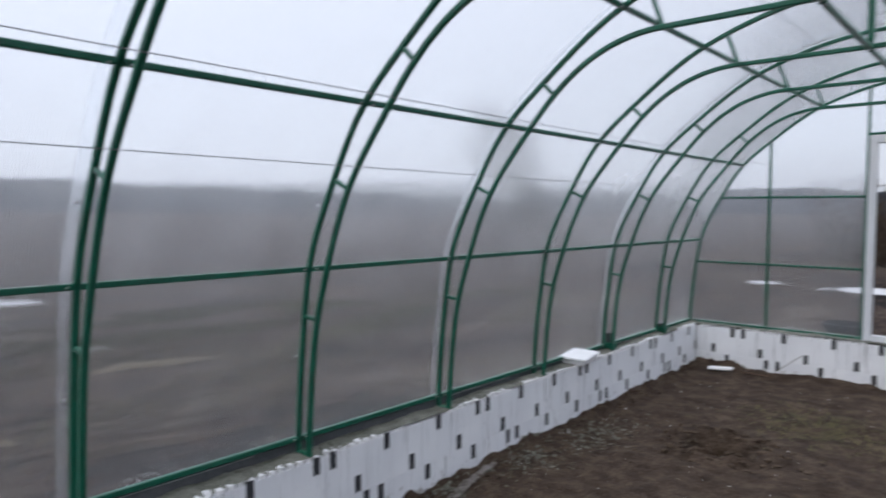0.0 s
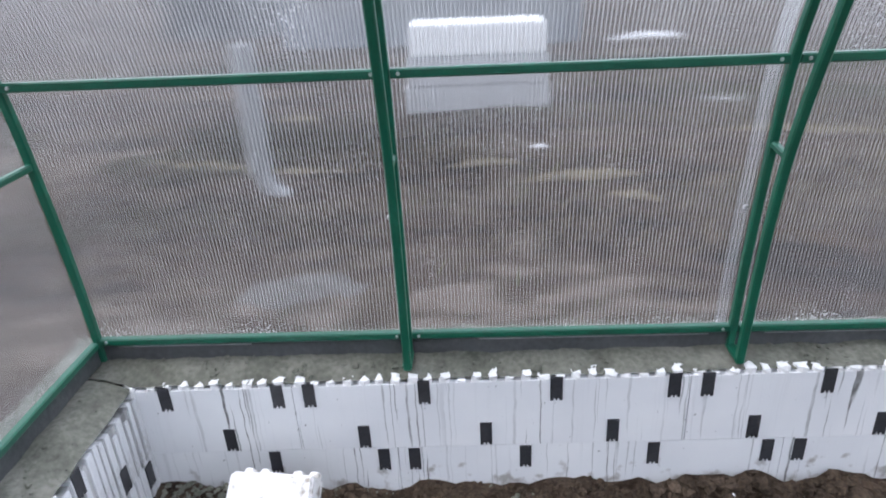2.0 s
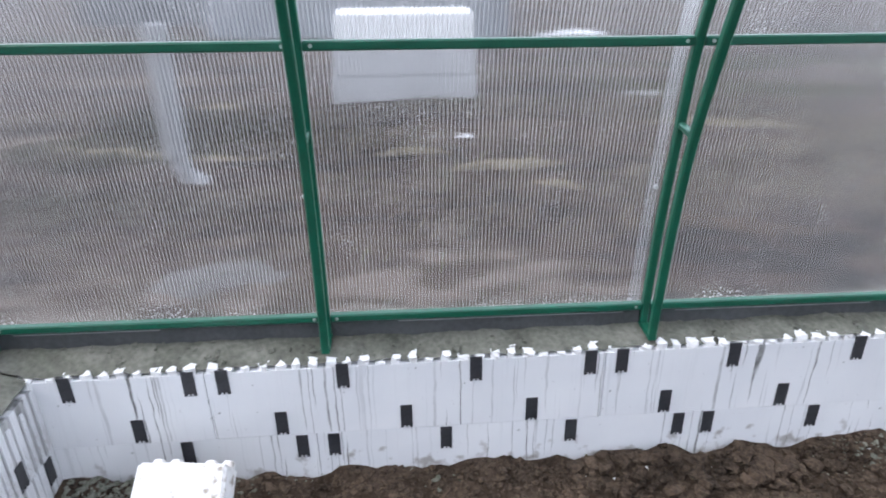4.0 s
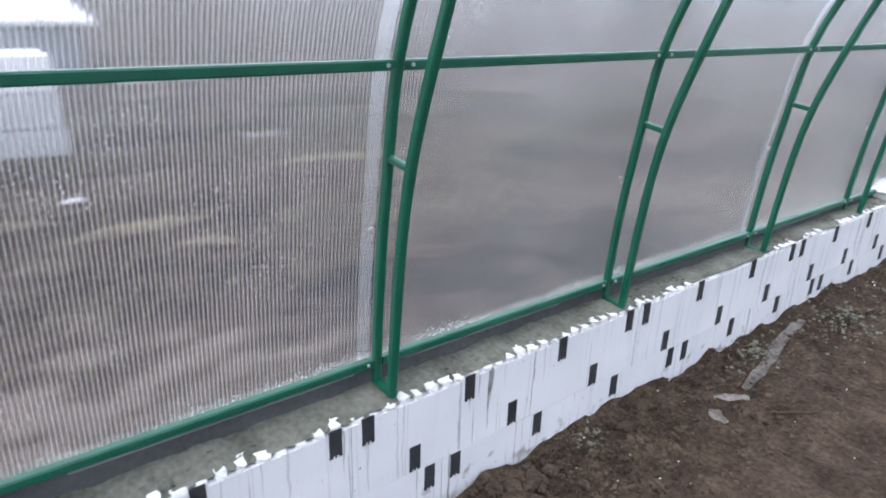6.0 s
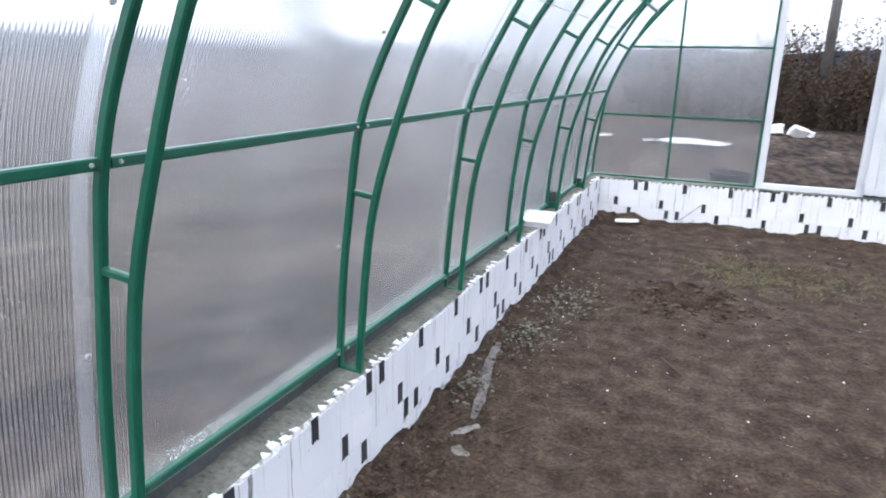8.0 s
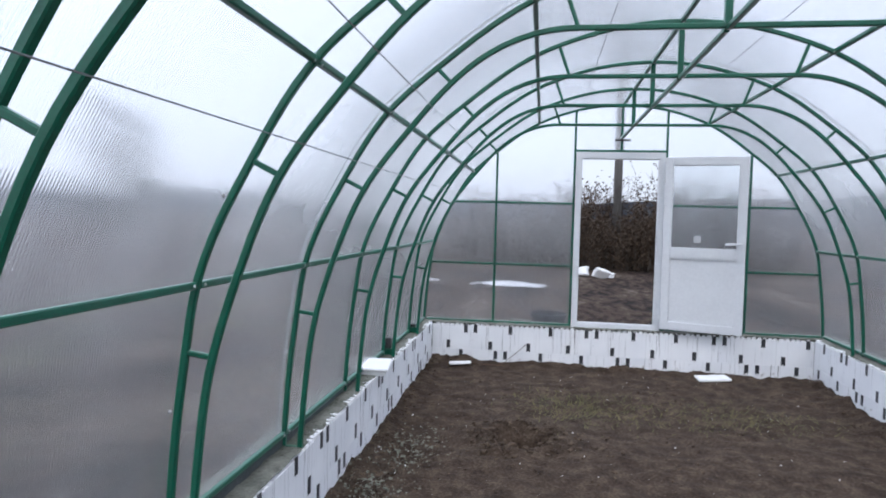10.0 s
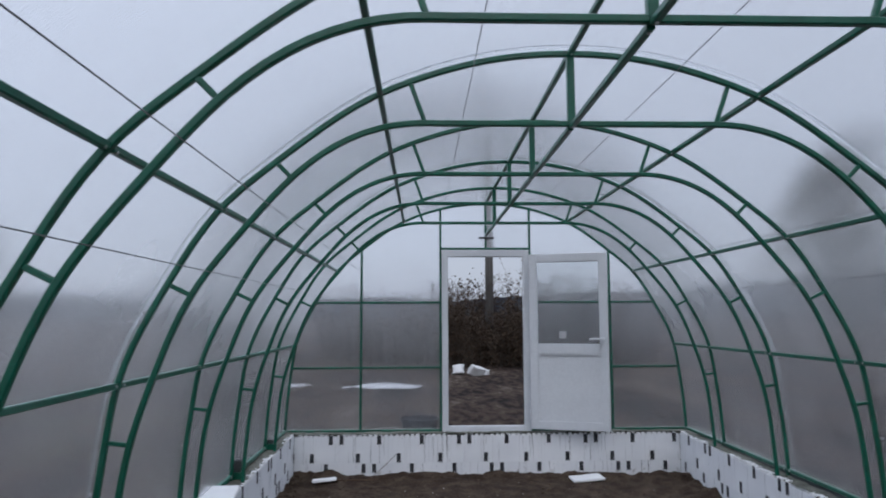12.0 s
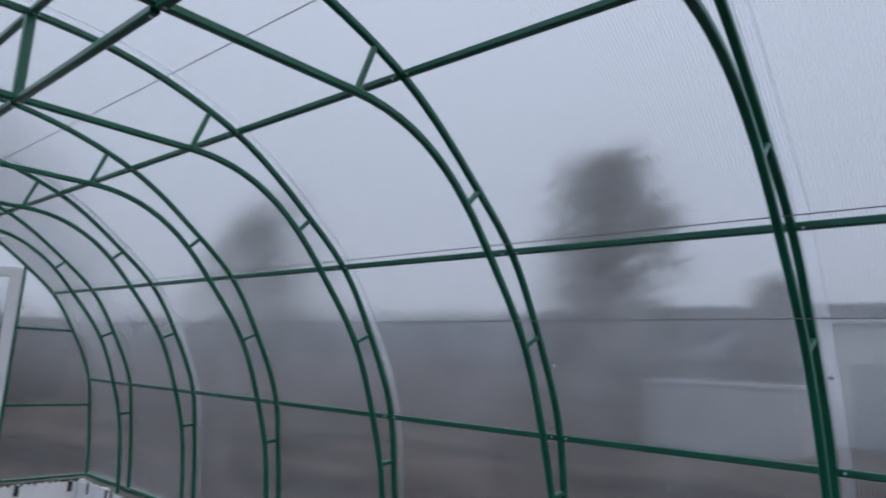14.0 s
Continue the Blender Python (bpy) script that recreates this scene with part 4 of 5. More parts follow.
for _ in range(160):
    x, y = rng.uniform(-1.75, 1.4), rng.uniform(0.8, 6.5)
    s = 0.0015 + 0.005 * rng.random() ** 3
    crumbs.append((x, y, soil_z(x, y) + s * 0.4, s))
lumps("mortar_lumps", "rough lumps of grey mortar on the plinth top", "mortar", CONCRETE, lumpy)
lumps("soil_clods", "loose brown soil clods", "soil", CLOD, clods)
lumps("foam_crumbs", "scattered white foam crumbs and pebbles", "crumbs", FOAM_CLEAN, crumbs)
lumps("mortar_rubble", "greenish grey mortar rubble along the plinth", "rubble", RUBBLE, rubble)


def tufts():
    """Sparse dry and green weeds in the trodden soil."""
    verts, faces = [], []
    r = random.Random(5)
    for _ in range(1700):
        if r.random() < 0.55:
            x, y = r.gauss(-0.40, 0.28), r.gauss(5.4, 0.22)
        else:
            x, y = r.gauss(0.75, 0.4), r.gauss(5.3, 0.2)
        if abs(x) > 1.7:
            continue
        h, a, w = r.uniform(0.012, 0.045), r.uniform(0, 6.28), 0.004
        z = soil_z(x, y)
        dx, dy = math.cos(a), math.sin(a)
        o = len(verts)
        verts += [(x - dy * w, y + dx * w, z), (x + dy * w, y - dx * w, z), (x + dx * h * 1.3, y + dy * h * 1.3, z + h * 0.7)]
        faces.append((o, o + 1, o + 2))
    me = bpy.data.meshes.new("weeds")
    me.from_pydata(verts, [], faces)
    me.materials.append(WEED)
    tagged(new("weeds", me), "sparse low yellow-green weeds on the soil", "weeds", kind="stuff")


WEED = noisy("weed", [(0.3, (0.055, 0.058, 0.02)), (0.7, (0.16, 0.14, 0.06))], 3, 0.9, 30, 0.1)
tufts()



def litter():
    """Dry roots and straw slivers lying in the loose soil along the plinth."""
    verts, faces = [], []
    r = random.Random(23)
    for _ in range(1500):
        x, y = -1.81 + abs(r.gauss(0, 0.38)), r.uniform(-0.75, 5.2)
        if noise.noise(Vector((x * 2.1, y * 2.1, 8))) < -0.1:
            continue
        a, l, w = r.uniform(0, 6.28), r.uniform(0.004, 0.018) * (2 if r.random() < 0.05 else 1), r.uniform(0.0007, 0.0016)
        c, s = math.cos(a), math.sin(a)
        o = len(verts)
        for k in (-1, 0, 1):
            px, py = x + c * l * k - s * l * 0.3 * (k * k), y + s * l * k + c * l * 0.3 * (k * k)
            z = soil_z(px, py) + 0.006 + 0.006 * r.random()
            verts += [(px - s * w, py + c * w, z), (px + s * w, py - c * w, z), (px, py, z + w)]
        for k in (0, 3):
            for i in range(3):
                j = (i + 1) % 3
                faces.append((o + k + i, o + k + j, o + k + 3 + j, o + k + 3 + i))
    me = bpy.data.meshes.new("plant_litter")
    me.from_pydata(verts, [], faces)
    me.materials.append(TWIG)
    tagged(new("plant_litter", me), "dry root ends and straw bits scattered on the soil", "litter", kind="stuff")


litter()


# ---- outside: along the left ----
def gable_house(name, label, x, y, z, w, d, h, roof, rz, wall_mat, roof_mat, windows=2):
    g = thing(name, label, "house", at=(x, y, z))
    part("wall", box(-w / 2, w / 2, -d / 2, d / 2, 0, h), wall_mat, g)
    bm = bmesh.new()
    e = 0.35
    a = [bm.verts.new(p) for p in ((-w / 2 - e, -d / 2 - e, h), (w / 2 + e, -d / 2 - e, h), (w / 2 + e, d / 2 + e, h), (-w / 2 - e, d / 2 + e, h))]
    t = [bm.verts.new(p) for p in ((-w / 2 + w * 0.22, 0, h + roof), (w / 2 - w * 0.22, 0, h + roof))]
    for f in ((a[0], a[1], t[1], t[0]), (a[2], a[3], t[0], t[1]), (a[1], a[2], t[1]), (a[3], a[0], t[0]), tuple(a[::-1])):
        bm.faces.new(f)
    part("roof", bm, roof_mat, g)
    for i in range(windows or 0):
        cx = -w / 2 + w * (i + 0.5) / windows
        win = part("window", box(cx - 0.5, cx + 0.5, -d / 2 - 0.05, -d / 2 + 0.02, h * 0.35, h * 0.8), PVC, g)
        part("pane", box(cx - 0.42, cx + 0.42, -d / 2 - 0.06, -d / 2 - 0.052, h * 0.38, h * 0.77), BOARD, win)
    g.rotation_euler = (0, 0, radians(rz))
    return g


house = gable_house("house", "pale plastered house with a thin blue-grey roof across the field", -27, -0.65, -1.6, 5.1, 6, 5.15, 0.22, 90, WALLW, ROOFG, 0)
# shade on part of the white front, painted as a thin grey panel
part("shaded_panel", box(-2.54, -0.75, -3.04, -3.0, 0.2, 5.0), DULL, house, "shaded part of the front, as a greyer panel")
part("drip_board", box(-2.56, 2.56, -3.12, -3.0, 2.45, 2.6), DARKROOF, house)
gable_house("barn", "dark weathered barn with a tall roof beside the house", -30, -6.6, -1.7, 9.0, 7, 2.6, 3.1, 90, DARKROOF, DARKROOF, 0)
annex = thing("annex", "low annex with a pale sloping metal roof", "annex", at=(-20, -0.60, -0.87))
# the wall's shade below the roof is put into its grey colour
part("wall", box(-2, 2, -3.8, 3.8, 0, 1.25), ROOFG, annex)
slope = part("roof", box(-2.5, 2.5, -4.1, 4.1, -0.06, 0.06, 0.03), WALLW, annex)
slope.location, slope.rotation_euler = (0, 0, 1.70), (0, radians(6.6), 0)
for i in range(9):
    seam = part("seam", box(-2.5, 2.5, -4.08 + i * 1.015, -4.04 + i * 1.015, 0.06, 0.09), PALE_GREY, slope)
base_z = field_z(-7.3, 0.17) - 0.03
stack = thing("block_stack", "stack of white foam blocks standing on the field", "stack", at=(-7.3, 0.33, base_z))
tier = (0.85 - base_z) / 3
# white blocks throughout; the lit top and dimmer lower tiers are put into their colours
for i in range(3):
    part("block", box(-0.3, 0.3, -0.735 + 0.03 * i, 0.735 - 0.02 * i, tier * i, tier * (i + 1) - 0.005, 0.012), (PALE_GREY, PALE_GREY, FOAM_CLEAN)[i], stack)
pipe = thing("drain_pipe", "pale plastic pipe standing in the ground with a bent foot", "pipe", at=(-4.3, -1.14, field_z(-4.3, -1.14) - 0.05))
part("upright", sweep([(0, 0, 0.2), (0, 0.0, 1.0)], 0.14, 0.14, (0, 1, 0), 0.045), DULL, pipe)
part("elbow", sweep([(0, 0, 0.2), (0.02, 0.06, 0.08), (0.04, 0.17, 0.02)], 0.11, 0.11, (1, 0, 0), 0.03), DULL, pipe)


def furrow(x, y, length, rz, material, name, label, w=0.09, h=0.05):
    bm = bmesh.new()
    n = 24
    rows = []
    for i in range(n + 1):
        u = i / n
        k = math.sin(math.pi * u)
        cx = (u - 0.5) * length
        cy = 0.12 * length * noise.noise(Vector((u * 2.2, x, y))) * 0.6
        p = Matrix.Rotation(radians(rz), 3, "Z") @ Vector((cx, cy, 0))
        rows.append([])
        for j in range(5):
            q = p + Matrix.Rotation(radians(rz), 3, "Z") @ Vector((0, (j - 2) / 2 * w * (0.3 + 0.7 * k), 0))
            zz = field_z(x + q.x, y + q.y) + (h * k * (1 - abs(j - 2) / 2) if j not in (0, 4) else -0.03)
            rows[-1].append(bm.verts.new((x + q.x, y + q.y, zz + 0.02 * noise.noise(q * 9))))
    for a, b in zip(rows, rows[1:]):
        for j in range(4):
            bm.faces.new((a[j], a[j + 1], b[j + 1], b[j]))
    return tagged(part(name, bm, material, smooth=True), label, name.replace("_", " "), kind="stuff")


furrow(-4.35, 0.95, 0.8, 97, STRAW, "straw_ridge", "pale ridge of dry straw on the field", 0.045, 0.06)
furrow(-4.0, 1.2, 0.35, 60, STRAW, "straw_ridge", "pale ridge of dry straw on the field", 0.03, 0.04)
furrow(-4.7, 0.35, 0.6, 95, STRAW, "straw_ridge", "pale ridge of dry straw on the field", 0.04, 0.05)
furrow(-4.9, -1.6, 2.2, 75, STRAW, "straw_ridge", "pale ridge of dry straw on the field", 0.05)
furrow(-5.5, 2.9, 1.6, 84, STRAW, "straw_ridge", "pale ridge of dry straw on the field", 0.05)
furrow(-5.15, 0.755, 0.2, 88, SNOW, "snow_strip", "strip of old snow on the field", 0.03, 0.03)
furrow(-3.3, 1.9, 1.4, 80, CLOD, "soil_ridge", "ridge of turned brown soil on the field")
furrow(-7.3, 2.95, 0.55, 88, SNOW, "snow_strip", "strip of old snow on the field", 0.12, 0.02)
furrow(-18.0, 4.75, 2.2, 88, SNOW, "snow_strip", "strip of old snow on the field", 0.7, 0.08)
furrow(-6.9, -1.5, 0.5, 88, STRAW, "straw_ridge", "pale ridge of dry straw on the field")
# added strip: a whitish reflected haze, painted as paler ground
furrow(-2.9, -0.5, 0.9, 84, HAZE_TONE, "haze_strip", "pale strip on the field, coloured as a hazy reflection", 0.30, 0.01)
furrow(-1.2, 13.5, 2.0, 12, SNOW, "snow_strip", "strip of old snow on the field behind the door wall", 0.42, 0.04)
furrow(-3.2, 13.4, 1.1, 6, SNOW, "snow_strip", "strip of old snow on the field behind the door wall", 0.2, 0.02)



def withered_grass(name, label, material, seed, count, cx, cy, sx, sy, tall):
    """Lodged dry blades in drifts on the bare field."""
    verts, faces = [], []
    r = random.Random(seed)
    while len(faces) < count * 2:
        x, y = cx + r.gauss(0, sx), cy + r.gauss(0, sy)
        if x > -2.35 or noise.noise(Vector((x * 0.9, y * 0.45, seed))) < 0.05:
            continue
        a, h, w = r.gauss(1.57, 0.5), tall * r.uniform(0.4, 1.3), r.uniform(0.003, 0.008)
        c, q = math.cos(a), math.sin(a)
        z, o = field_z(x, y), len(verts)
        for k, lift in ((0, 0.0), (1, 0.30), (2, 0.38)):
            px_, py_ = x + c * h * k * 0.5, y + q * h * k * 0.5
            t = w * (1 - 0.4 * k)
            verts += [(px_ - q * t, py_ + c * t, z + h * lift), (px_ + q * t, py_ - c * t, z + h * lift + 0.004)]
        faces += [(o, o + 1, o + 3, o + 2), (o + 2, o + 3, o + 5, o + 4)]
    me = bpy.data.meshes.new(name)
    me.from_pydata(verts, [], faces)
    me.materials.append(material)
    tagged(new(name, me), label, "grass", kind="stuff")


OLIVE = noisy("olive_grass", [(0.3, (0.055, 0.062, 0.028)), (0.7, (0.14, 0.14, 0.07))], 3, 0.9, 30, 0.1)
withered_grass("dry_grass", "drifts of pale withered grass lying on the bare field", STRAW, 3, 5200, -5.2, 1.2, 1.6, 2.6, 0.16)
withered_grass("olive_grass", "thin olive green grass patches on the field", OLIVE, 7, 4200, -5.0, -2.0, 1.1, 1.5, 0.11)
withered_grass("weed_drift", "dull olive weeds across the field", OLIVE, 12, 7000, -8.0, 5.5, 2.2, 2.6, 0.2)

# ---- outside: along the right ----
shed = thing("shed", "small pale shed beside the field", "shed", at=(19.5, 3.3, 0.1))
part("wall", box(-1.2, 1.2, -1.4, 1.4, 0, 2.95), PALE_GREY, shed)
part("roof", box(-1.4, 1.4, -1.55, 1.55, 2.95, 3.06, 0.02), PALE_GREY, shed)
part("door", box(-1.24, -1.2, -0.45, 0.45, 0, 2.0), ROOFG, shed)
bin_ = thing("storage_box", "long low pale storage box on the field", "storage box", at=(14.2, 5.3, 0.05))
part("body", box(-0.7, 0.7, -1.5, 1.5, 0, 1.36, 0.05), DULL, bin_)
part("lid", box(-0.75, 0.75, -1.56, 1.56, 1.36, 1.46, 0.03), PALE_GREY, bin_)


gable_house("barn", "long low dark barn with a weathered roof beyond the field", 44, 9.0, 0.0, 16, 8, 2.6, 2.2, -80, DARKROOF, DARKROOF, 0)

# ---- trees ----
def branches(rng, p, d, length, radius, depth, out, tips):
    q = p + d * length
    out.append((p, q, radius, radius * 0.68))
    tips.append((q, depth))
    if depth == 0:
        return
    for i in range(rng.choice((2, 3, 3))):
        side = Vector((rng.uniform(-1, 1), rng.uniform(-1, 1), rng.uniform(-0.2, 0.9))).normalized()
        nd = (d * 0.75 + side * 0.62).normalized()
        branches(rng, p.lerp(q, rng.uniform(0.55, 1.0)), nd, length * rng.uniform(0.62, 0.82), radius * 0.6, depth - 1, out, tips)


def limbs_mesh(segs, sides=5):
    verts, faces = [], []
    for p, q, r0, r1 in segs:
        d = (q - p).normalized()
        u = d.orthogonal().normalized()
        v = d.cross(u)
        o = len(verts)
        for c, r in ((p, r0), (q, r1)):
            for k in range(sides):
                a = 2 * math.pi * k / sides
                verts.append(c + (u * math.cos(a) + v * math.sin(a)) * r)
        faces += [(o + k, o + (k + 1) % sides, o + sides + (k + 1) % sides, o + sides + k) for k in range(sides)]
    return verts, faces


def mesh_part(name, verts, faces, material, parent, label=""):
    me = bpy.data.meshes.new(name)
    me.from_pydata([tuple(v) for v in verts], [], faces)
    me.materials.append(material)
    ob = new(name, me)
    ob.parent = parent
    return tagged(ob, label)


LEAF = noisy("dull_leaf", [(0.3, (0.05, 0.055, 0.035)), (0.7, (0.12, 0.11, 0.07))], 2, 0.9, 20, 0.1)
RUSSET = noisy("russet_leaf", [(0.3, (0.028, 0.018, 0.011)), (0.7, (0.085, 0.055, 0.033))], 2, 0.9, 20, 0.1)


def tree(name, label, x, y, z, height, seed, leaves, leaf_size, leaf_mat, depth=5, stems=1, spread=0.0, radius=None):
    rng = random.Random(seed)
    t = thing(name, label, "tree" if name == "tree" else "bush", at=(x, y, z))
    segs, tips = [], []
    for i in range(stems):
        a = rng.uniform(0, 6.28)
        lean = Vector((math.cos(a) * spread * rng.random(), math.sin(a) * spread * rng.random(), 1)).normalized()
        p0 = Vector((math.cos(a), math.sin(a), 0)) * spread * 0.6 * rng.random() * (stems > 1)
        branches(rng, p0 - Vector((0, 0, 0.2)), lean, height * 0.26, radius or height * 0.022, depth, segs, tips)
    trunk = [s for s in segs if s[2] > (radius or height * 0.022) * 0.5]
    twigs = [s for s in segs if s[2] <= (radius or height * 0.022) * 0.5]
    mesh_part("trunk", *limbs_mesh(trunk, 7), BARK, t)
    tagged(mesh_part("twig_mass", *limbs_mesh(twigs, 3), TWIG, t), kind="stuff")
    if leaves:
        verts, faces = [], []
        ends = [q for q, dpt in tips if dpt <= 3]
        for _ in range(leaves):
            c = rng.choice(ends) + Vector((rng.gauss(0, 1), rng.gauss(0, 1), rng.gauss(0, 1))) * height * 0.055
            n = Vector((rng.uniform(-1, 1), rng.uniform(-1, 1), rng.uniform(-1, 1))).normalized()
            u = n.orthogonal().normalized() * leaf_size * rng.uniform(0.6, 1.3)
            v = n.cross(u) * 0.6
            o = len(verts)
            verts += [c - u, c + v, c + u, c - v]
            faces.append((o, o + 1, o + 2, o + 3))
        mesh_part("crown", verts, faces, leaf_mat, t)
    return t


def far_tree(label, x, y, height, crown_from, radius, seed, clumps):
    """A full tree: tapered trunk, limbs that reach the clumps, and a crown of leaf clumps with gaps."""
    rng = random.Random(seed)
    t = thing("tree", label, "tree", "far trees", at=(x, y, field_z(x, y) - 0.1))
    segs, lv, lf = [], [], []
    axis = [Vector((0.15 * math.sin(k * 0.9 + seed), 0.15 * math.cos(k * 1.3), height * 0.93 * k / 9)) for k in range(10)]
    for k in range(9):
        segs.append((axis[k], axis[k + 1], height * 0.02 * (1 - k / 10), height * 0.02 * (1 - (k + 1) / 10)))
    limbs = []
    for _ in range(clumps):
        u = rng.random() ** 0.8
        z = crown_from + (height - crown_from) * u
        wide = radius * math.sin(math.pi * min(0.97, 0.38 + 0.56 * u)) ** 0.7 * (0.75 + 0.4 * noise.noise(Vector((u * 4, seed, 0))))
        a = rng.uniform(0, 6.28)
        c = Vector((math.cos(a), math.sin(a), 0)) * wide * math.sqrt(rng.random()) + Vector((0, 0, z))
        k = max(0, min(8, int(z / height * 9) - 1))
        limbs.append((axis[k], axis[k].lerp(c, 0.5) + Vector((0, 0, 0.2)), 0.05, 0.035))
        limbs.append((limbs[-1][1], c, 0.035, 0.012))
        for _ in range(34):
            q = c + Vector((rng.gauss(0, 0.4), rng.gauss(0, 0.4), rng.gauss(0, 0.32)))
            n = Vector((rng.uniform(-1, 1), rng.uniform(-1, 1), rng.uniform(-1, 1))).normalized()
            w = n.orthogonal().normalized() * rng.uniform(0.07, 0.15)
            v = n.cross(w) * 0.6
            m = len(lv)
            lv.extend((q - w, q + v, q + w, q - v))
            lf.append((m, m + 1, m + 2, m + 3))
    mesh_part("trunk", *limbs_mesh(segs, 8), BARK, t)
    tagged(mesh_part("limb_mass", *limbs_mesh(limbs, 4), BARK, t), kind="stuff")
    tagged(mesh_part("crown", lv, lf, LEAF, t), kind="stuff")


far_tree("tall thinning dark tree beyond the field", 26.0, 14.1, 11.1, 0.5, 5.0, 4, 320)
far_tree("broad thinning tree standing far off by the field", 23.5, 37.0, 10.4, 0.8, 5.4, 9, 260)
far_tree("solitary thinning tree across the field", -22.4, 31.6, 7.8, 1.2, 2.5, 27, 70)
far_tree("small thinning tree far off by the field", 36.0, 10.0, 6.5, 1.5, 3.0, 15, 80)
tree("tree", "bare grey tree rising behind the bushes", 0.75, 19.6, 0.2, 4.4, 21, 200, 0.05, RUSSET, 6, 2, 0.15, 0.05)


def bush(x, y, height, width, seed):
    """A thicket: many thin upright shoots with side twigs from the ground up and withered leaves."""
    rng = random.Random(seed)
    b = thing("bush", "dense tangled brown leafless bush with withered leaves", "bush", "bushes by the door", at=(x, y, field_z(x, y) - 0.05))
    stems, fine, lv, lf = [], [], [], []
    for _ in range(46):
        a, r0 = rng.uniform(0, 6.28), width * 0.5 * math.sqrt(rng.random())
        p = Vector((math.cos(a) * r0, math.sin(a) * r0, 0))
        d = Vector((math.cos(a) * 0.25 * rng.random(), math.sin(a) * 0.25 * rng.random(), 1)).normalized()
        h, rad = height * rng.uniform(0.5, 1.0), rng.uniform(0.006, 0.016)
        for k in range(5):
            q = p + d * h / 5
            stems.append((p, q, rad * (1 - k / 6), rad * (1 - (k + 1) / 6)))
            for _ in range(4):
                e = (d * 0.6 + Vector((rng.uniform(-1, 1), rng.uniform(-1, 1), rng.uniform(-0.3, 0.8)))).normalized()
                o = p.lerp(q, rng.random())
                t = o + e * height * rng.uniform(0.08, 0.2)
                fine.append((o, t, rad * 0.4, rad * 0.15))
                for _ in range(3):
                    c = o.lerp(t, rng.random()) + Vector((rng.gauss(0, 0.04), rng.gauss(0, 0.04), rng.gauss(0, 0.04)))
                    n = Vector((rng.uniform(-1, 1), rng.uniform(-1, 1), rng.uniform(-1, 1))).normalized()
                    u = n.orthogonal().normalized() * rng.uniform(0.02, 0.05)
                    v = n.cross(u) * 0.6
                    m = len(lv)
                    lv.extend((c - u, c + v, c + u, c - v))
                    lf.append((m, m + 1, m + 2, m + 3))
            p, d = q, (d + Vector((rng.gauss(0, 0.12), rng.gauss(0, 0.12), 0))).normalized()
    tagged(mesh_part("stem_mass", *limbs_mesh(stems, 5), BARK, b), kind="stuff")
    tagged(mesh_part("twig_mass", *limbs_mesh(fine, 3), TWIG, b), kind="stuff")
    tagged(mesh_part("foliage", lv, lf, RUSSET, b), kind="stuff")


for i, (bx, by, bh, bw) in enumerate(((-1.4, 19.6, 2.2, 1.6), (-0.2, 19.2, 2.0, 1.5), (0.7, 18.4, 1.75, 1.5), (1.6, 18.0, 1.6, 1.4), (2.4, 17.9, 2.2, 1.5), (3.2, 18.1, 2.2, 1.5), (4.2, 18.6, 2.4, 1.6), (0.2, 20.6, 2.3, 1.8), (1.6, 20.4, 2.0, 1.8), (3.2, 20.2, 2.9, 1.8), (5.4, 19.6, 2.4, 1.8), (-2.8, 20.4, 2.2, 1.8))):
    bush(bx, by, bh, bw, 40 + i)

pole = thing("utility_pole", "weathered grey wooden utility pole", "pole", at=(1.28, 19.0, 0.0))
bm = bmesh.new()
bmesh.ops.create_cone(bm, cap_ends=True, segments=14, radius1=0.125, radius2=0.095, depth=8, matrix=Matrix.Translation((0, 0, 3.8)))
part("shaft", bm, POLE, pole, smooth=True)
part("crossarm", box(-0.7, 0.7, -0.05, 0.05, 7.2, 7.32, 0.01), BARK, pole)


def bag(x, y, w, d, h, rz, tilt):
    bm = bmesh.new()
    bmesh.ops.create_cube(bm, size=1, matrix=Matrix.Translation((0, 0, h / 2)) @ Matrix.Diagonal((w, d, h, 1)))
    bmesh.ops.subdivide_edges(bm, edges=bm.edges[:], cuts=5, use_grid_fill=True)
    for v in bm.verts:
        k = 1 - 0.35 * (abs(v.co.x) / (w / 2)) ** 4 * (abs(v.co.y) / (d / 2)) ** 2
        v.co = Vector((v.co.x, v.co.y * k, v.co.z)) + Vector((noise.noise(v.co * 6), noise.noise(v.co * 6 + Vector((3, 1, 0))), noise.noise(v.co * 6 + Vector((0, 7, 2))))) * 0.04
    o = part("white_bag", bm, FOAM_CLEAN, smooth=True)
    o.location, o.rotation_euler = (x, y, field_z(x, y)), (radians(tilt), radians(tilt * 0.5), radians(rz))
    return tagged(o, "crumpled white bag lying outside by the bushes", "bag", "white bags")


bag(0.52, 15.3, 0.36, 0.10, 0.24, 30, 38)
bag(0.20, 15.5, 0.26, 0.16, 0.20, -20, -18)
bag(0.78, 15.5, 0.28, 0.2, 0.12, 70, 8)

tub = thing("tub", "dark grey plastic tub standing outside the door wall", "tub", at=(-0.66, 7.36, field_z(-0.66, 7.36)))
bm = bmesh.new()
bmesh.ops.create_cone(bm, cap_ends=False, segments=28, radius1=0.15, radius2=0.19, depth=0.34, matrix=Matrix.Translation((0, 0, 0.17)))
bmesh.ops.solidify(bm, geom=bm.faces[:], thickness=0.006)
part("body", bm, TIE, tub, smooth=False)
bm = bmesh.new()
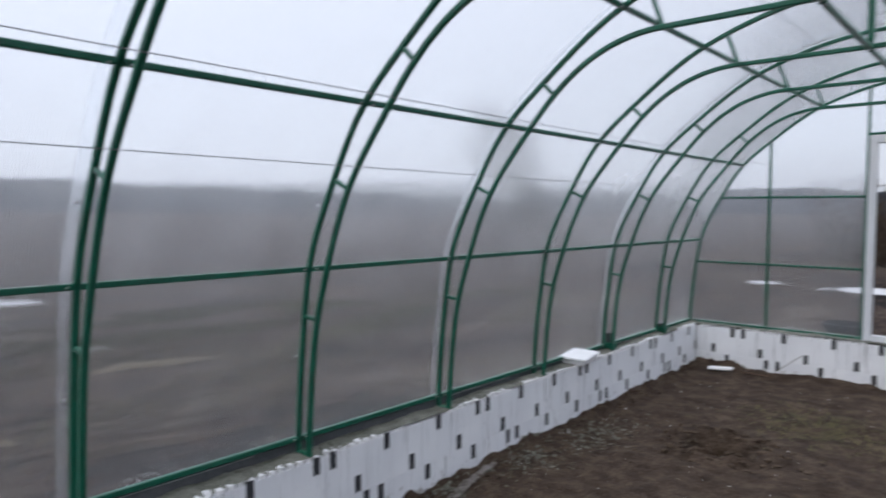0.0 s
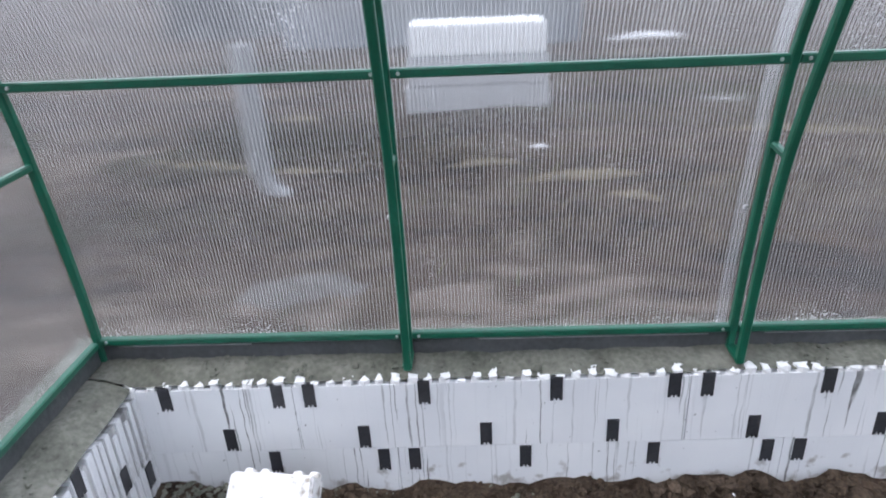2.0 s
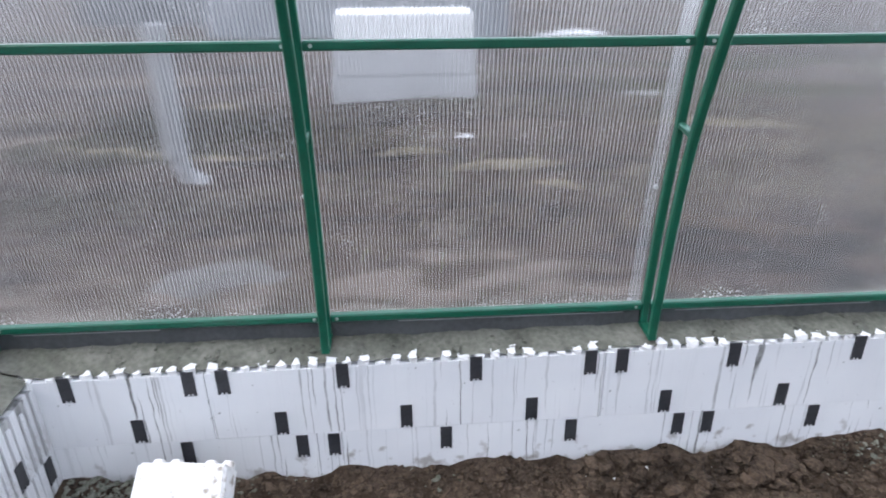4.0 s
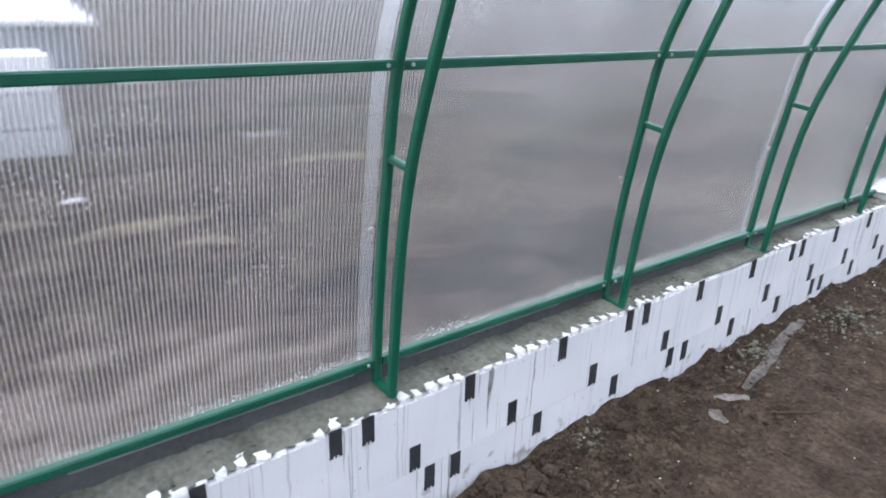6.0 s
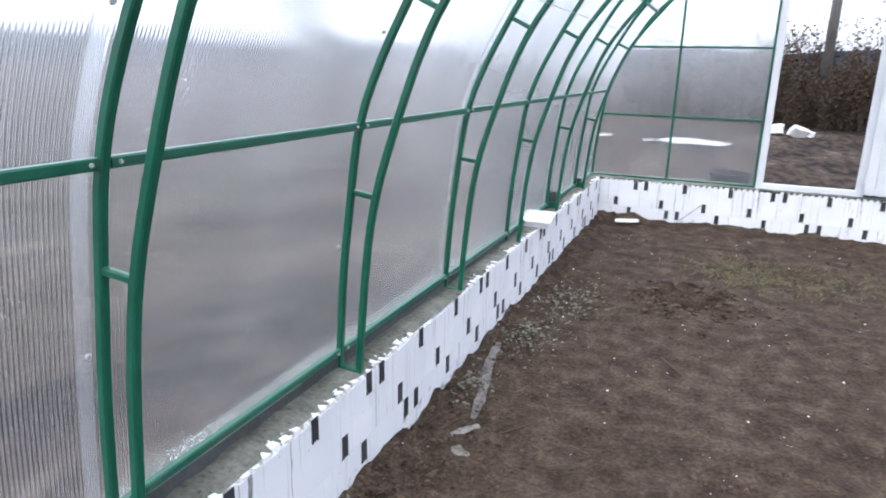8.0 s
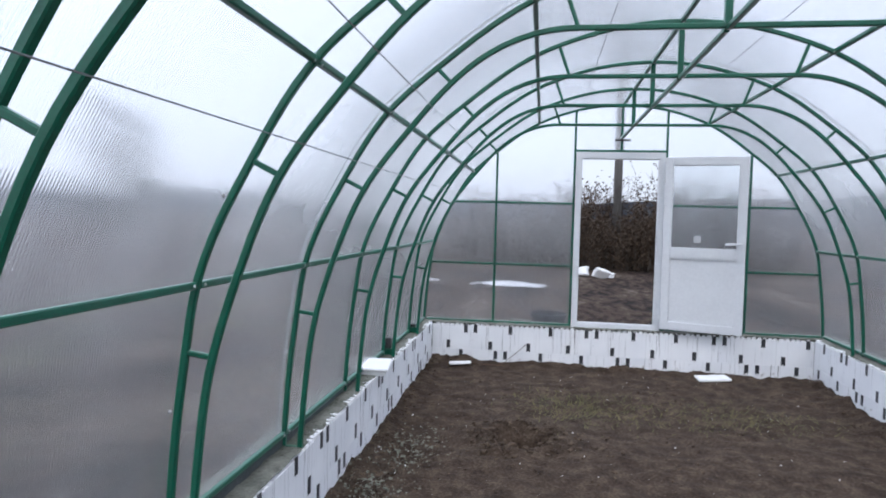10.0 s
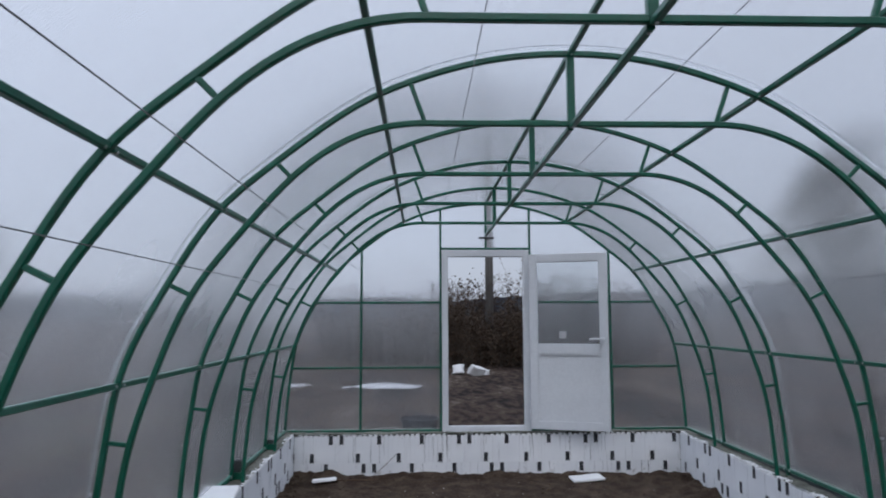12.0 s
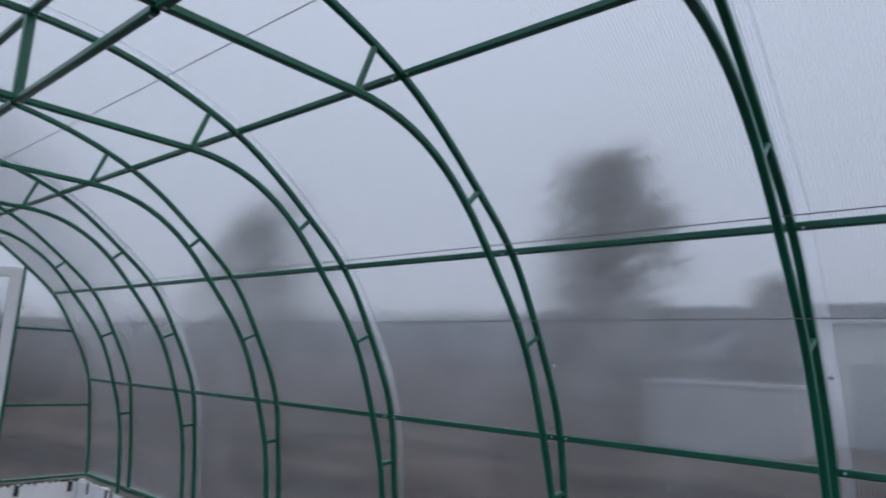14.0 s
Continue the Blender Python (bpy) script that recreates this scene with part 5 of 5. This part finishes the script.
bmesh.ops.create_cone(bm, cap_ends=False, segments=28, radius1=0.20, radius2=0.205, depth=0.03, matrix=Matrix.Translation((0, 0, 0.335)))
bmesh.ops.solidify(bm, geom=bm.faces[:], thickness=0.012)
part("rim", bm, TIE, tub)


# ---- foam formwork blocks with their plastic ties ----
BLOCK = 1.214


def tie_mesh():
    bm = bmesh.new()
    w, h, dep = 0.0185, 0.043, 0.004
    outline = [(-w, -h), (-w * 0.55, -h), (-w * 0.45, -h + 0.008), (-w * 0.15, -h + 0.008), (-w * 0.1, -h), (w * 0.1, -h), (w * 0.15, -h + 0.008), (w * 0.45, -h + 0.008), (w * 0.55, -h), (w, -h), (w, h), (-w, h)]
    f = [bm.verts.new((x, -dep / 2, z)) for x, z in outline]
    b = [bm.verts.new((x, dep / 2, z)) for x, z in outline]
    bm.faces.new(f)
    bm.faces.new(b[::-1])
    for i in range(len(outline)):
        j = (i + 1) % len(outline)
        bm.faces.new((f[i], b[i], b[j], f[j]))
    bmesh.ops.recalc_face_normals(bm, faces=bm.faces[:])
    me = bpy.data.meshes.new("plastic_tie")
    bm.to_mesh(me)
    bm.free()
    me.materials.append(TIE)
    return me


TIE_MESH = tie_mesh()


def block_mesh(u0, u1, z0, z1, ribbed):
    """One block in its wall's own frame: x along, y into the wall, z up; u0 to u1 of its full length remain."""
    bm = bmesh.new()
    g = 0.0012

    def cube(xa, xb, ya, yb, za, zb):
        bmesh.ops.create_cube(bm, size=1, matrix=Matrix.Translation(((xa + xb) / 2, (ya + yb) / 2, (za + zb) / 2)) @ Matrix.Diagonal((xb - xa, yb - ya, zb - za, 1)))

    if not ribbed:
        cube(u0 + g, u1 - g, 0.0, 0.05, z0 + g, z1 - (0.016 if z1 > 0.3 else 0))
    else:
        cube(u0 + g, u1 - g, 0.03, 0.05, z0 + g, z1 - 0.035)
    me = bpy.data.meshes.new("foam_block")
    bm.to_mesh(me)
    bm.free()
    me.materials.append(FOAM)
    return me


def lump_mesh(name, bevel, material):
    bm = bmesh.new()
    bmesh.ops.create_cube(bm, size=1)
    bmesh.ops.bevel(bm, geom=bm.edges[:], offset=bevel, segments=1, affect="EDGES")
    me = bpy.data.meshes.new(name)
    bm.to_mesh(me)
    bm.free()
    me.materials.append(material)
    return me


def torn_knob(seed):
    """A knob of torn foam: a soft block with a crumbled crown."""
    bm = bmesh.new()
    bmesh.ops.create_cube(bm, size=1)
    bmesh.ops.subdivide_edges(bm, edges=bm.edges[:], cuts=1, use_grid_fill=True)
    for v in bm.verts:
        k = 1.0 if v.co.z > -0.1 else 0.25
        if abs(v.co.x) > 0.4 and abs(v.co.y) > 0.4:
            v.co.x, v.co.y = v.co.x * 0.88, v.co.y * 0.88
        v.co += Vector((noise.noise(v.co * 3 + Vector((seed, 0, 0))), noise.noise(v.co * 3 + Vector((0, seed, 0))), noise.noise(v.co * 4 + Vector((0, 0, seed))))) * 0.38 * k
    me = bpy.data.meshes.new("foam_knob")
    bm.to_mesh(me)
    bm.free()
    me.materials.append(FOAM_CLEAN)
    return me


KNOBS = [torn_knob(3.7 * k + 1.3) for k in range(7)]
RIB = lump_mesh("foam_rib", 0.05, FOAM)


def piece(name, mesh, parent, xa, xb, ya, yb, za, zb, turn=0.0):
    o = new(name, mesh)
    o.parent = parent
    o.matrix_local = Matrix.Translation(((xa + xb) / 2, (ya + yb) / 2, (za + zb) / 2)) @ Matrix.Rotation(turn, 4, "Z") @ Matrix.Diagonal((xb - xa, yb - ya, zb - za, 1))


def trimmings(ob, u0, u1, z0, z1, teeth, seed, ribbed):
    """The knobs along a block's top edge, some lost under mortar, or the upright ribs of a turned block."""
    rng = random.Random(seed)
    if ribbed:
        x = u0 + 0.012
        while x < u1 - 0.02:
            w = rng.uniform(0.016, 0.036)
            piece("foam_rib", RIB, ob, x, min(x + w, u1 - 0.002), 0.0, 0.03, z0 + 0.002, z1 - rng.uniform(0.004, 0.06) * (z1 > 0.3))
            x += w + rng.uniform(0.006, 0.020)
    elif teeth:
        x = math.ceil(u0 / 0.05) * 0.05 + 0.008
        while x < u1 - 0.036:
            buried = noise.noise(Vector((x * 2.3 + seed * 3.1, seed * 0.37, 0)))
            w = rng.uniform(0.024, 0.036)
            if buried < 0.36 and rng.random() < 0.95:
                h = rng.uniform(-0.004, 0.006)
                piece("foam_knob", rng.choice(KNOBS), ob, x, x + w, 0.0005, rng.uniform(0.024, 0.034), z1 - 0.020, z1 + h, rng.gauss(0, 0.07))
                if rng.random() < 0.7:
                    piece("foam_knob", rng.choice(KNOBS), ob, x + 0.012, x + w + 0.004, 0.030, 0.046, z1 - 0.016, z1 + h * 0.7, rng.gauss(0, 0.3))
            elif buried < 0.46:
                piece("foam_knob", rng.choice(KNOBS), ob, x, x + w, 0.0005, 0.022, z1 - 0.022, z1 - 0.006, rng.gauss(0, 0.07))
            x += 0.05


TIES = ((0.052, 1), (0.408, 1), (0.812, 1), (1.167, 1), (0.208, 0), (0.594, 0), (0.990, 0))


def clad(parent, origin, turn, length, joint, ribbed=False, seed=0, slope=0.0):
    """Two courses of foam blocks along a plinth face."""
    base = Matrix.Translation(origin) @ Matrix.Rotation(radians(turn), 4, "Z") @ Matrix.Rotation(-slope, 4, "Y")
    for course, (z0, z1) in enumerate(((0.112, 0.372), (-0.165, 0.112))):
        j = joint + (0.31 if course else 0.0)
        start = j - math.ceil(j / BLOCK) * BLOCK
        k = 0
        while start < length - 0.01:
            a, b = max(start, 0), min(start + BLOCK, length)
            if b - a > 0.02:
                k += 1
                ob = new("foam_block", block_mesh(a - start, b - start, z0, z1, ribbed))
                ob.parent = parent
                ob.matrix_local = base @ Matrix.Translation((start, 0, 0))
                if ribbed:
                    infill = box(a - start + 0.002, b - start - 0.002, 0.006, 0.029, z0, z1 - (0.03 if z1 > 0.3 else 0.0))
                    part("mortar_infill", infill, SLURRY, ob, "grey mortar between the foam ribs")
                trimmings(ob, a - start, b - start, z0, z1, course == 0, seed + k * 7 + course * 101, ribbed)
                for u, upper in TIES:
                    if a + 0.015 < start + u < b - 0.015:
                        t = new("plastic_tie", TIE_MESH)
                        t.parent = ob
                        zc = z1 - 0.047 if upper else z0 + 0.048
                        t.matrix_local = Matrix.Translation((u, -0.0008, zc))
            start += BLOCK


FOAM_TOP = 0.372
clad(foundation_left, (-FACE_X, FACE_BACK, top_z(FACE_BACK) - FOAM_TOP), 90, FACE_FAR - FACE_BACK, 0.858 - FACE_BACK, seed=1, slope=RISE)
clad(foundation_right, (FACE_X, FACE_FAR, top_z(FACE_FAR) - FOAM_TOP), -90, FACE_FAR - FACE_BACK, 0.62, seed=31, slope=-RISE)
clad(foundation_far, (-FACE_X, FACE_FAR, top_z(FACE_FAR) - 0.012 - FOAM_TOP), 0, 2 * FACE_X, FACE_X - 0.237, seed=61)
clad(foundation_back, (FACE_X, FACE_BACK, top_z(FACE_BACK) - FOAM_TOP), 180, 2 * FACE_X, 0.5, True, seed=91)


for sx in (-1, 1):
    part("corner_strip", box(min(sx * (FACE_X - 0.014), sx * (FACE_X + 0.03)), max(sx * (FACE_X - 0.014), sx * (FACE_X + 0.03)), FACE_BACK - 0.05, FACE_BACK - 0.003, -0.12, top_z(FACE_BACK) - 0.004, 0.004), FOAM_CLEAN, foundation_back, "white foam corner strip")
